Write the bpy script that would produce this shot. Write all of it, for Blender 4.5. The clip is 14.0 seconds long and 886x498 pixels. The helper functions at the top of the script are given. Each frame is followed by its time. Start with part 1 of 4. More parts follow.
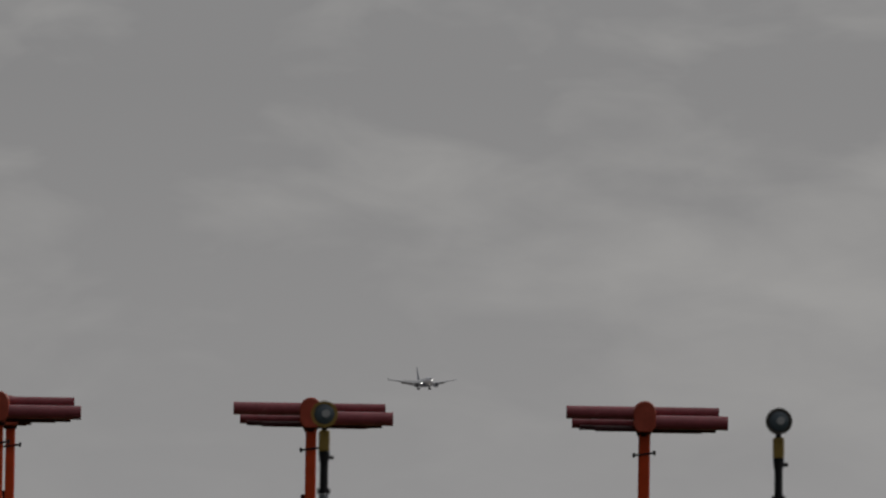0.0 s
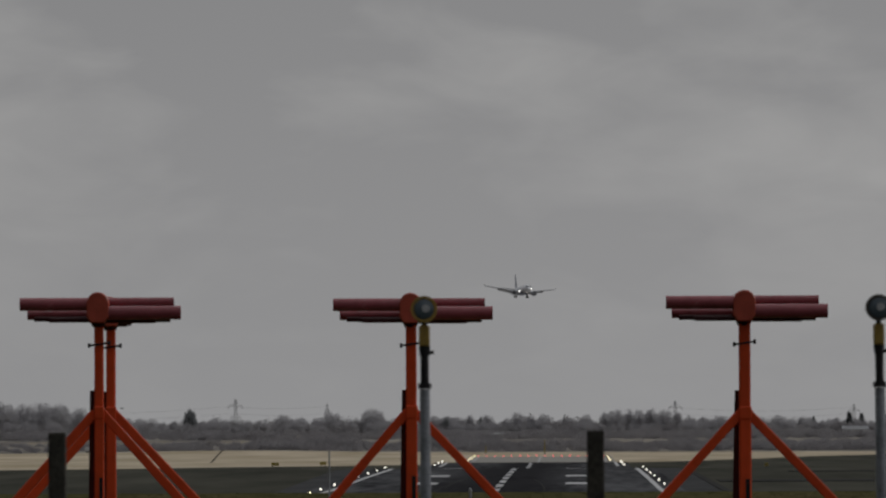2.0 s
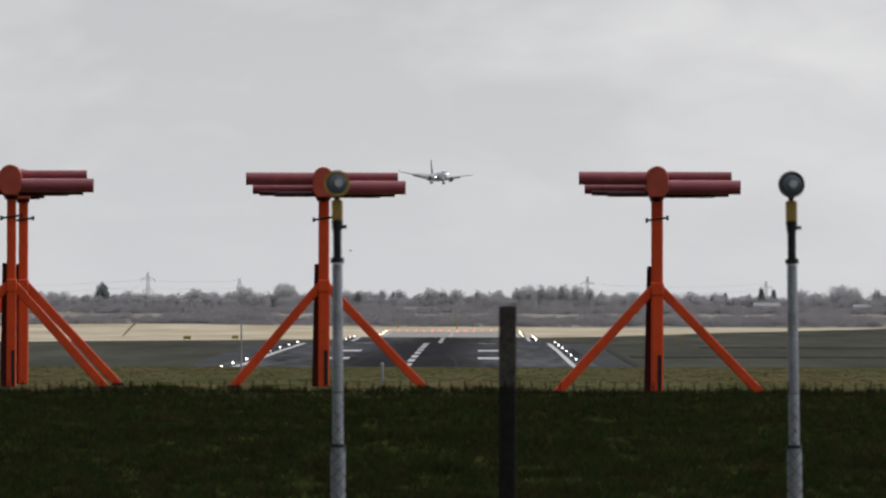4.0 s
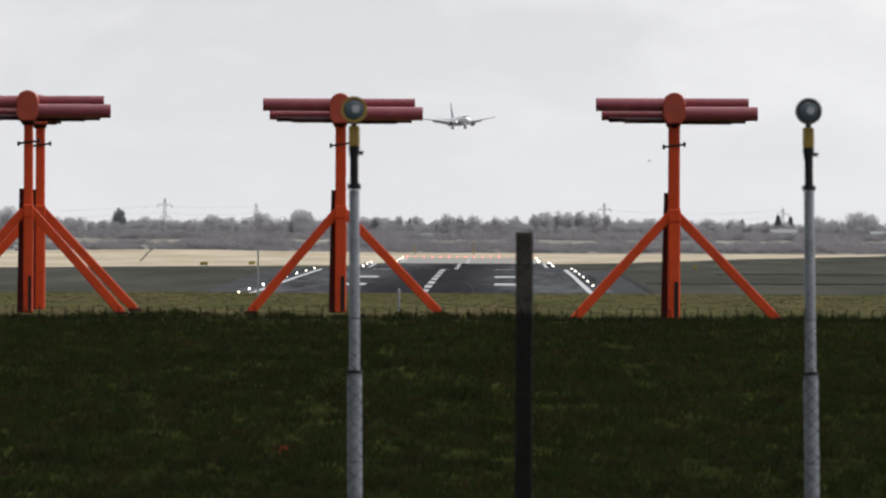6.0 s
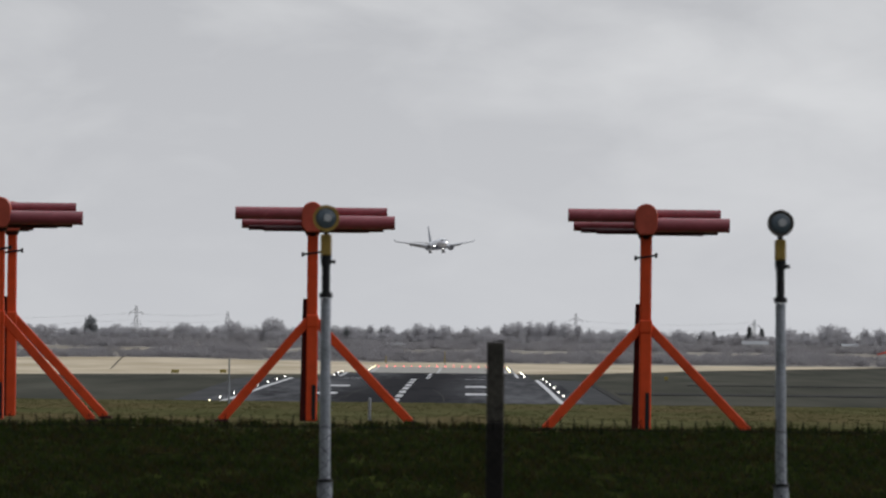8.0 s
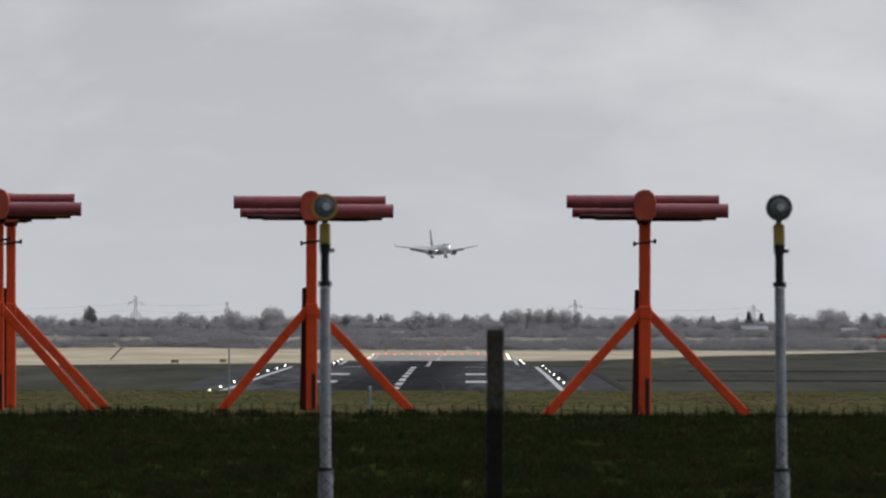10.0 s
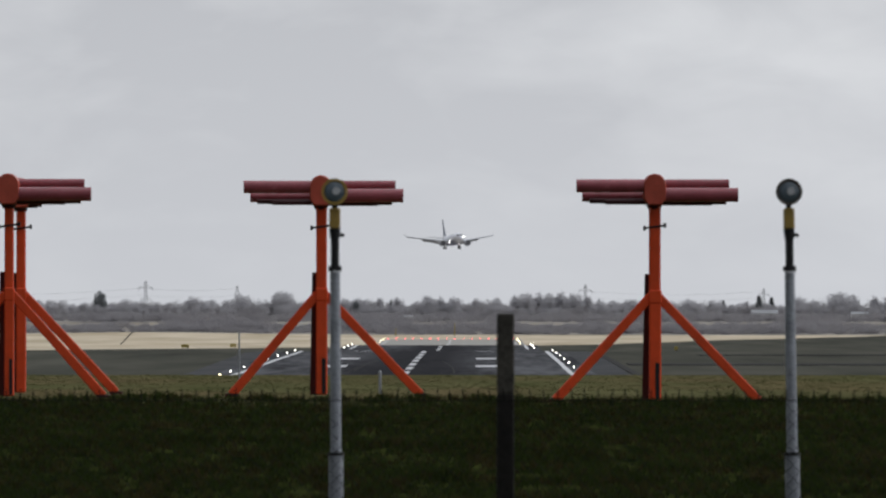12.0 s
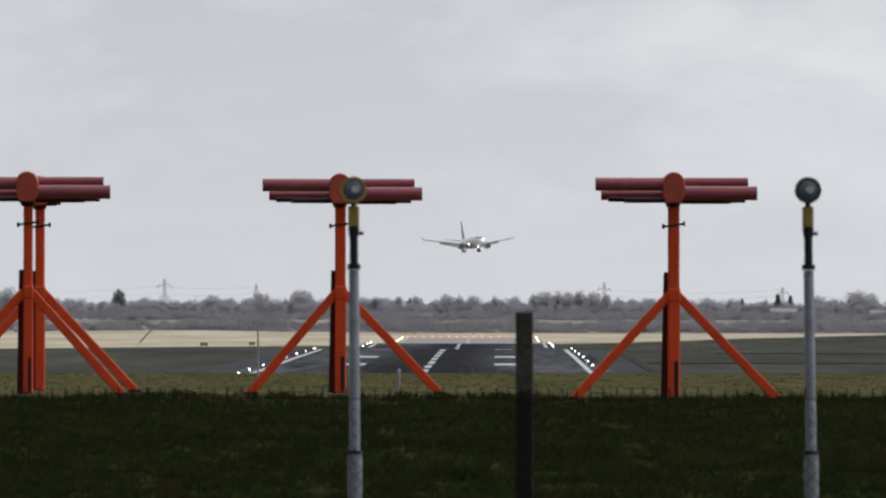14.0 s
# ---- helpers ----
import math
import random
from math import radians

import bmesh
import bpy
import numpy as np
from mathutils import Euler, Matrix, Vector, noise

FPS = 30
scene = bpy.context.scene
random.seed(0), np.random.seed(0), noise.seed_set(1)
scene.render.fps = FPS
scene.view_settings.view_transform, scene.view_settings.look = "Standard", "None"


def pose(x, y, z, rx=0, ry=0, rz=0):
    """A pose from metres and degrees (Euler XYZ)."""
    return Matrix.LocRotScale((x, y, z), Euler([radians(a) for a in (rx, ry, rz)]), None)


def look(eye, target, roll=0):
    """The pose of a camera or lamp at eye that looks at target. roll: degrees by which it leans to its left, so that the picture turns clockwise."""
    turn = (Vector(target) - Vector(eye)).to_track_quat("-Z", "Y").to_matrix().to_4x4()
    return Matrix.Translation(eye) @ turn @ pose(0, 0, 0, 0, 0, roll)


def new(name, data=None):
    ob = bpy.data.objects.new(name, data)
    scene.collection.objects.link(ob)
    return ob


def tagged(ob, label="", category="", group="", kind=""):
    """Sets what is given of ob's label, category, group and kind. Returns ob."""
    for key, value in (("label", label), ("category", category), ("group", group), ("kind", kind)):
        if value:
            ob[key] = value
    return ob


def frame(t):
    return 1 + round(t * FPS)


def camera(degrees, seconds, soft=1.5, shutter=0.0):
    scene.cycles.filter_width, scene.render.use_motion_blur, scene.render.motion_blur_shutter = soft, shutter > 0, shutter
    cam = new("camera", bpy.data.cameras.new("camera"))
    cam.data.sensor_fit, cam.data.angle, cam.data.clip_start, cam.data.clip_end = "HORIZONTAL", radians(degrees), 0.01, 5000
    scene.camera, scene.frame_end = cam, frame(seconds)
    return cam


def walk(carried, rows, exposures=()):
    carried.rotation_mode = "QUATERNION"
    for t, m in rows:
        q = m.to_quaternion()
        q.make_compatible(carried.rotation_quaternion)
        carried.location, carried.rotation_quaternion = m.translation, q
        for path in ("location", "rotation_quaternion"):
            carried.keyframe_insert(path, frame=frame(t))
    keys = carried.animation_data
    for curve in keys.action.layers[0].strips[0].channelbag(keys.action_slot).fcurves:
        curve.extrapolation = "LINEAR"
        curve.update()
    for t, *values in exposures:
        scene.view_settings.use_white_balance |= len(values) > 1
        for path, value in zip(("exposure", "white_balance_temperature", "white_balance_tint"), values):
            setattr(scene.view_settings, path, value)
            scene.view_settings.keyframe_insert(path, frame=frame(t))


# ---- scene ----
EYE = 6.0
cam = camera(7.04, 14.0, soft=2.3)
cam.data.dof.use_dof = True
cam.data.dof.focus_distance = 300.0
cam.data.dof.aperture_fstop = 14.0


def aim(pitch, yaw, roll):
    """The camera's pose on its spot: degrees up, to the right, and of lean."""
    p, y = radians(pitch), radians(yaw)
    way = Vector((math.sin(y) * math.cos(p), math.cos(y) * math.cos(p), math.sin(p)))
    return look((0, 0, EYE), Vector((0, 0, EYE)) + way * 100, roll)


walk(cam, [
    (0.0, aim(2.4153, 0.2134, 0.905)),
    (0.5, aim(2.4325, 0.2213, 0.820)),
    (0.7, aim(2.4187, 0.4096, 0.850)),
    (0.8, aim(2.4086, 0.4102, 0.850)),
    (1.0, aim(2.3560, 0.0645, 0.890)),
    (1.2, aim(2.3240, -0.3413, 0.820)),
    (1.5, aim(2.0965, -0.4214, 0.700)),
    (2.0, aim(1.5652, -0.5560, -0.210)),
    (2.2, aim(1.3365, -0.4941, -0.560)),
    (2.5, aim(0.8156, -0.0753, -0.399)),
    (3.0, aim(0.5743, 0.0828, -0.304)),
    (3.2, aim(0.5761, 0.1038, -0.240)),
    (5.3, aim(0.4230, 0.1247, 0.480)),
    (5.5, aim(0.2248, 0.1085, 0.420)),
    (5.8, aim(0.0658, 0.0530, 0.250)),
    (6.0, aim(-0.0199, 0.0032, 0.221)),
    (6.2, aim(-0.0177, -0.0178, 0.250)),
    (6.5, aim(0.4941, -0.0168, 0.457)),
    (7.0, aim(0.7561, 0.1514, 0.600)),
    (7.2, aim(0.8252, 0.2139, 0.649)),
    (9.3, aim(0.8614, 0.2237, 0.300)),
    (9.5, aim(0.7974, 0.2494, 0.184)),
    (10.0, aim(0.7549, 0.2334, 0.100)),
    (10.5, aim(0.7018, 0.1741, 0.000)),
    (11.0, aim(0.7313, 0.1357, 0.318)),
    (11.5, aim(0.8030, 0.1357, 0.250)),
    (12.0, aim(0.6310, 0.1540, 0.020)),
    (12.5, aim(0.4710, 0.1328, 0.050)),
    (13.0, aim(0.5730, 0.0488, 0.170)),
    (13.5, aim(0.5908, 0.0036, 0.050)),
    (14.0, aim(0.6171, 0.0036, 0.060)),
], exposures=[
    (0.0, -1.25, 6650, 10),
    (1.5, -1.35, 6600, 10),
    (2.0, -1.22, 6550, 10),
    (2.5, -0.95, 6500, 10),
    (3.0, -0.35, 6450, 10),
    (3.2, -0.22, 6450, 10),
    (5.3, 0.06, 6450, 10),
    (6.5, 0.35, 6450, 10),
    (7.2, -0.02, 6400, 10),
    (9.5, -0.24, 6250, 10),
    (11.0, -0.2, 6250, 10),
    (12.5, -0.1, 6250, 10),
    (14.0, -0.02, 6250, 10),
])

# ---- light ----
SUN_UP, SUN_TURN = 34.0, 52.0   # degrees above the horizon, degrees to the right of the runway's line
world = bpy.data.worlds.new("overcast_sky")
scene.world = world
world.use_nodes = True
wn, wl = world.node_tree.nodes, world.node_tree.links
wn.clear()
w_out = wn.new("ShaderNodeOutputWorld")
w_bg = wn.new("ShaderNodeBackground")
w_sky = wn.new("ShaderNodeTexSky")
w_sky.sky_type = "NISHITA"
w_sky.sun_disc = False
w_sky.sun_elevation = radians(SUN_UP)
w_sky.sun_rotation = radians(SUN_TURN)
w_sky.dust_density = 4.0
w_co = wn.new("ShaderNodeTexCoord")
w_map = wn.new("ShaderNodeMapping")
w_map.inputs["Scale"].default_value = (1.0, 1.0, 2.4)
w_map.inputs["Location"].default_value = (0.003, 0.7, 0.31)
w_big = wn.new("ShaderNodeTexNoise")
w_big.inputs["Scale"].default_value = 12.0
w_big.inputs["Detail"].default_value = 7.0
w_big.inputs["Roughness"].default_value = 0.5
w_small = wn.new("ShaderNodeTexNoise")
w_small.inputs["Scale"].default_value = 46.0
w_small.inputs["Detail"].default_value = 4.0
w_small.inputs["Distortion"].default_value = 0.6
w_sum = wn.new("ShaderNodeMath")
w_sum.operation = "MULTIPLY_ADD"
w_sum.inputs[1].default_value = 0.38
w_ramp = wn.new("ShaderNodeValToRGB")
w_ramp.color_ramp.elements[0].position = 0.57
w_ramp.color_ramp.elements[0].color = (0.57, 0.575, 0.595, 1)
w_ramp.color_ramp.elements[1].position = 0.83
w_ramp.color_ramp.elements[1].color = (0.83, 0.83, 0.83, 1)
w_dim = wn.new("ShaderNodeVectorMath")
w_dim.operation = "SCALE"
w_dim.inputs["Scale"].default_value = 0.10
w_mix = wn.new("ShaderNodeMixRGB")
w_mix.inputs["Fac"].default_value = 0.93
wl.new(w_co.outputs["Generated"], w_map.inputs["Vector"])
wl.new(w_map.outputs[0], w_big.inputs["Vector"])
wl.new(w_map.outputs[0], w_small.inputs["Vector"])
wl.new(w_small.outputs["Fac"], w_sum.inputs[0])
wl.new(w_big.outputs["Fac"], w_sum.inputs[2])
wl.new(w_sum.outputs[0], w_ramp.inputs["Fac"])
wl.new(w_sky.outputs[0], w_dim.inputs[0])
wl.new(w_dim.outputs[0], w_mix.inputs["Color1"])
# the cloud is bright round the hidden sun and dull on the far side of the sky
w_dot = wn.new("ShaderNodeVectorMath")
w_dot.operation = "DOT_PRODUCT"
w_dot.inputs[1].default_value = (math.sin(radians(SUN_TURN)) * math.cos(radians(SUN_UP)), math.cos(radians(SUN_TURN)) * math.cos(radians(SUN_UP)), math.sin(radians(SUN_UP)))
w_fall = wn.new("ShaderNodeMapRange")
w_fall.interpolation_type = "SMOOTHSTEP"
w_fall.inputs["From Min"].default_value, w_fall.inputs["From Max"].default_value = -0.5, 0.62
w_fall.inputs["To Min"].default_value, w_fall.inputs["To Max"].default_value = 0.15, 1.0
w_shade = wn.new("ShaderNodeVectorMath")
w_shade.operation = "SCALE"
wl.new(w_co.outputs["Generated"], w_dot.inputs[0])
wl.new(w_dot.outputs["Value"], w_fall.inputs["Value"])
# haze evens out the cloud towards the horizon
w_sep = wn.new("ShaderNodeSeparateXYZ")
w_rise = wn.new("ShaderNodeMapRange")
w_rise.inputs["From Min"].default_value, w_rise.inputs["From Max"].default_value = 0.0, 0.065
w_rise.inputs["To Min"].default_value, w_rise.inputs["To Max"].default_value = 0.12, 1.0
w_haze = wn.new("ShaderNodeMixRGB")
w_haze.inputs["Color1"].default_value = (0.735, 0.74, 0.757, 1)
wl.new(w_co.outputs["Generated"], w_sep.inputs[0])
wl.new(w_sep.outputs["Z"], w_rise.inputs["Value"])
wl.new(w_rise.outputs[0], w_haze.inputs["Fac"])
wl.new(w_ramp.outputs["Color"], w_haze.inputs["Color2"])
wl.new(w_haze.outputs[0], w_shade.inputs[0])
# an overcast sky is brighter overhead than at its foot
w_over = wn.new("ShaderNodeMapRange")
w_over.inputs["From Min"].default_value, w_over.inputs["From Max"].default_value = 0.08, 1.0
w_over.inputs["To Min"].default_value, w_over.inputs["To Max"].default_value = 1.0, 1.6
w_both = wn.new("ShaderNodeMath")
w_both.operation = "MULTIPLY"
wl.new(w_sep.outputs["Z"], w_over.inputs["Value"])
wl.new(w_over.outputs[0], w_both.inputs[0])
wl.new(w_fall.outputs[0], w_both.inputs[1])
wl.new(w_both.outputs[0], w_shade.inputs["Scale"])
wl.new(w_shade.outputs[0], w_mix.inputs["Color2"])
wl.new(w_mix.outputs[0], w_bg.inputs["Color"])
wl.new(w_bg.outputs[0], w_out.inputs["Surface"])

sun_data = bpy.data.lights.new("sun", "SUN")
sun_data.energy, sun_data.angle, sun_data.color = 0.7, radians(14), (1.0, 0.95, 0.88)
sun = new("sun", sun_data)
_u, _t = radians(SUN_UP), radians(SUN_TURN)
sun.matrix_world = look(Vector((math.sin(_t) * math.cos(_u), math.cos(_t) * math.cos(_u), math.sin(_u))) * 500, (0, 0, 0))


# ---- materials ----
def mat(name, base, rough=0.7, metal=0.0, vary=0.25, grain=30.0, blotch=2.0, bump=0.1, bump_far=0.01, spec=0.4, emit=None, power=0.0):
    """A surface with stains at one scale and grain at another, in metres of the thing's own space."""
    m = bpy.data.materials.new(name)
    m.use_nodes = True
    n, l = m.node_tree.nodes, m.node_tree.links
    b = n["Principled BSDF"]
    b.inputs["Metallic"].default_value = metal
    b.inputs["Specular IOR Level"].default_value = spec
    co = n.new("ShaderNodeTexCoord")
    big, fine = n.new("ShaderNodeTexNoise"), n.new("ShaderNodeTexNoise")
    big.inputs["Scale"].default_value, fine.inputs["Scale"].default_value = blotch, grain
    big.inputs["Detail"].default_value = fine.inputs["Detail"].default_value = 4.0
    l.new(co.outputs["Object"], big.inputs["Vector"])
    l.new(co.outputs["Object"], fine.inputs["Vector"])
    mix = n.new("ShaderNodeMath")
    mix.operation = "ADD"
    l.new(big.outputs["Fac"], mix.inputs[0])
    l.new(fine.outputs["Fac"], mix.inputs[1])
    info = n.new("ShaderNodeObjectInfo")
    jit = n.new("ShaderNodeMath")
    jit.operation = "MULTIPLY_ADD"
    jit.inputs[1].default_value = 0.25
    l.new(info.outputs["Random"], jit.inputs[0])
    l.new(mix.outputs[0], jit.inputs[2])
    ramp = n.new("ShaderNodeValToRGB")
    e = ramp.color_ramp.elements
    e[0].position, e[1].position = 0.55, 1.65 / 2 + 0.5
    e[0].position, e[1].position = 0.35, 0.85
    half = n.new("ShaderNodeMath")
    half.operation = "MULTIPLY"
    half.inputs[1].default_value = 0.53
    l.new(jit.outputs[0], half.inputs[0])
    e[0].color = (*[c * (1 - vary) for c in base], 1)
    e[1].color = (*[min(1.0, c * (1 + vary)) for c in base], 1)
    l.new(half.outputs[0], ramp.inputs["Fac"])
    l.new(ramp.outputs["Color"], b.inputs["Base Color"])
    rr = n.new("ShaderNodeMapRange")
    rr.inputs["To Min"].default_value, rr.inputs["To Max"].default_value = max(0.02, rough - 0.12), min(1.0, rough + 0.12)
    l.new(big.outputs["Fac"], rr.inputs["Value"])
    l.new(rr.outputs[0], b.inputs["Roughness"])
    if bump:
        bp = n.new("ShaderNodeBump")
        bp.inputs["Strength"].default_value, bp.inputs["Distance"].default_value = bump, bump_far
        l.new(fine.outputs["Fac"], bp.inputs["Height"])
        l.new(bp.outputs[0], b.inputs["Normal"])
    if emit:
        b.inputs["Emission Color"].default_value = (*emit, 1)
        b.inputs["Emission Strength"].default_value = power
    return m


M_ORANGE = mat("orange_paint", (0.80, 0.080, 0.014), 0.5, vary=0.22, grain=60, blotch=5)
M_RED = mat("faded_red_paint", (0.34, 0.082, 0.10), 0.24, vary=0.4, grain=50, blotch=4, spec=0.5)
M_HUB = mat("weathered_red_paint", (0.50, 0.085, 0.05), 0.4, vary=0.3, grain=40, blotch=6, spec=0.5)
M_DARKRED = mat("dark_red_paint_and_shade", (0.055, 0.008, 0.010), 0.6, vary=0.3, grain=50, blotch=5)
M_BLACK = mat("black_fitting", (0.015, 0.015, 0.017), 0.55, vary=0.3, grain=60, blotch=6)
M_GALV = mat("galvanised_tube", (0.36, 0.38, 0.42), 0.5, metal=0.4, vary=0.5, grain=45, blotch=9)
M_YELLOW = mat("dull_yellow_paint", (0.42, 0.28, 0.07), 0.55, vary=0.25, grain=60, blotch=9)
# grazing sheen and haze on the far runway are put into this pale colour
M_FAR_RUNWAY = mat("sheen_paled_runway", (0.33, 0.32, 0.29), 0.85, vary=0.25, grain=0.4, blotch=0.05, bump=0)
M_SHOULDER = mat("weathered_shoulder_asphalt", (0.080, 0.082, 0.085), 0.9, vary=0.35, grain=0.35, blotch=0.05, bump=0, spec=0.0)
M_TRACK = mat("dark_wet_track", (0.022, 0.022, 0.021), 0.9, vary=0.5, grain=0.3, blotch=0.06, bump=0, spec=0.1)
M_LENS = mat("lamp_glass", (0.13, 0.165, 0.20), 0.10, vary=0.15, grain=90, blotch=20, spec=0.8)
M_RIM = mat("grey_lamp_rim", (0.10, 0.09, 0.08), 0.45, metal=0.3, vary=0.2, grain=70, blotch=14)
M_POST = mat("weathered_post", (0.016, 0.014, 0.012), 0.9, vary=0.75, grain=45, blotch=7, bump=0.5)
M_POST_TOP = mat("lighter_post_top", (0.058, 0.053, 0.044), 0.9, vary=0.75, grain=45, blotch=7, bump=0.5)
M_WIRE = mat("dull_fence_wire", (0.010, 0.011, 0.011), 0.9, metal=0.0, vary=0.2, grain=40, blotch=3, bump=0, spec=0.08)
M_LINE = mat("white_road_paint", (0.55, 0.56, 0.58), 0.7, vary=0.2, grain=3, blotch=0.3, bump=0)
M_WHITE_LAMP = mat("white_runway_lamp", (0.8, 0.8, 0.75), 0.3, bump=0, emit=(1.0, 0.95, 0.82), power=6.0)
M_RED_LAMP = mat("red_runway_lamp", (0.5, 0.05, 0.05), 0.3, bump=0, emit=(1.0, 0.10, 0.12), power=4.0)
M_WARM_LAMP = mat("warm_runway_lamp", (0.8, 0.7, 0.4), 0.3, bump=0, emit=(1.0, 0.85, 0.5), power=7.0)
M_PLANE = mat("white_aircraft_paint", (0.86, 0.88, 0.95), 0.25, vary=0.05, grain=2, blotch=0.3, bump=0, spec=0.5)
M_WING = mat("grey_wing_paint", (0.50, 0.52, 0.57), 0.4, vary=0.1, grain=2, blotch=0.4, bump=0, spec=0.5)
M_NAVY = mat("navy_aircraft_paint", (0.24, 0.265, 0.36), 0.3, vary=0.1, grain=2, blotch=0.3, bump=0, spec=0.5)
M_DARK = mat("dark_metal", (0.03, 0.03, 0.035), 0.5, vary=0.2, grain=6, blotch=1, bump=0)
M_COWL = mat("grey_engine_paint", (0.36, 0.38, 0.44), 0.35, vary=0.1, grain=2, blotch=0.4, bump=0)
M_FAN = mat("grey_fan_metal", (0.16, 0.165, 0.18), 0.5, vary=0.2, grain=6, blotch=1, bump=0)
M_CABLE = mat("dull_cable", (0.5, 0.5, 0.52), 0.6, bump=0)
M_LANDING = mat("landing_light", (0.9, 0.9, 0.9), 0.2, bump=0, emit=(1.0, 0.98, 0.9), power=12.0)
M_SIGN = mat("yellow_sign", (0.42, 0.33, 0.08), 0.6, vary=0.1, grain=3, blotch=1, bump=0)
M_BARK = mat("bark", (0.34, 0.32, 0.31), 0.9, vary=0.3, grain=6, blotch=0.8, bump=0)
# paled so that distance haze on the pylons is in the colour
M_STEEL = mat("grey_lattice_steel", (0.55, 0.56, 0.58), 0.6, metal=0.0, vary=0.1, grain=1, blotch=0.2, bump=0)
M_WALL = mat("pale_render_wall", (0.6, 0.6, 0.6), 0.8, vary=0.15, grain=2, blotch=0.4, bump=0)
M_ROOF = mat("grey_roof_sheet", (0.3, 0.31, 0.33), 0.6, vary=0.15, grain=2, blotch=0.4, bump=0)
M_SOCK = mat("red_sock_cloth", (0.75, 0.10, 0.07), 0.8, vary=0.15, grain=2, blotch=0.5, bump=0)
M_PANE = mat("dark_window_glass", (0.03, 0.035, 0.04), 0.1, vary=0.1, grain=2, blotch=0.4, bump=0, spec=0.6)


def leafy(name, base, glow, vary=0.3, grain=1.2, blotch=0.25):
    """Thin twigs, needles or blades: matt, and letting some light through."""
    m = mat(name, base, 0.95, vary=vary, grain=grain, blotch=blotch, bump=0, spec=0.02)
    n, l = m.node_tree.nodes, m.node_tree.links
    b, out = n["Principled BSDF"], n["Material Output"]
    t, mix = n.new("ShaderNodeBsdfTranslucent"), n.new("ShaderNodeMixShader")
    mix.inputs["Fac"].default_value = glow
    l.new(b.inputs["Base Color"].links[0].from_socket, t.inputs["Color"])
    l.new(b.outputs[0], mix.inputs[1])
    l.new(t.outputs[0], mix.inputs[2])
    l.new(mix.outputs[0], out.inputs["Surface"])
    return m


# far plants: distance haze is put into these pale blue-grey colours
M_TWIG = leafy("hazed_bare_twigs", (0.50, 0.495, 0.52), 0.5, 0.15)
M_BRUSH = leafy("hazed_scrub", (0.36, 0.35, 0.365), 0.45, 0.25, 0.6, 0.06)
M_FIR = leafy("hazed_fir_needles", (0.33, 0.345, 0.355), 0.4, 0.3, 1.5, 0.3)
M_BLADE_DARK = leafy("green_grass_blades", (0.026, 0.038, 0.010), 0.3, 0.8, 4, 0.9)
M_BLADE_BROWN = leafy("brown_grass_blades", (0.048, 0.041, 0.016), 0.3, 0.6, 4, 0.9)
M_BLADE_DRY = leafy("dry_grass_blades", (0.115, 0.114, 0.052), 0.4, 0.2, 4, 0.3)


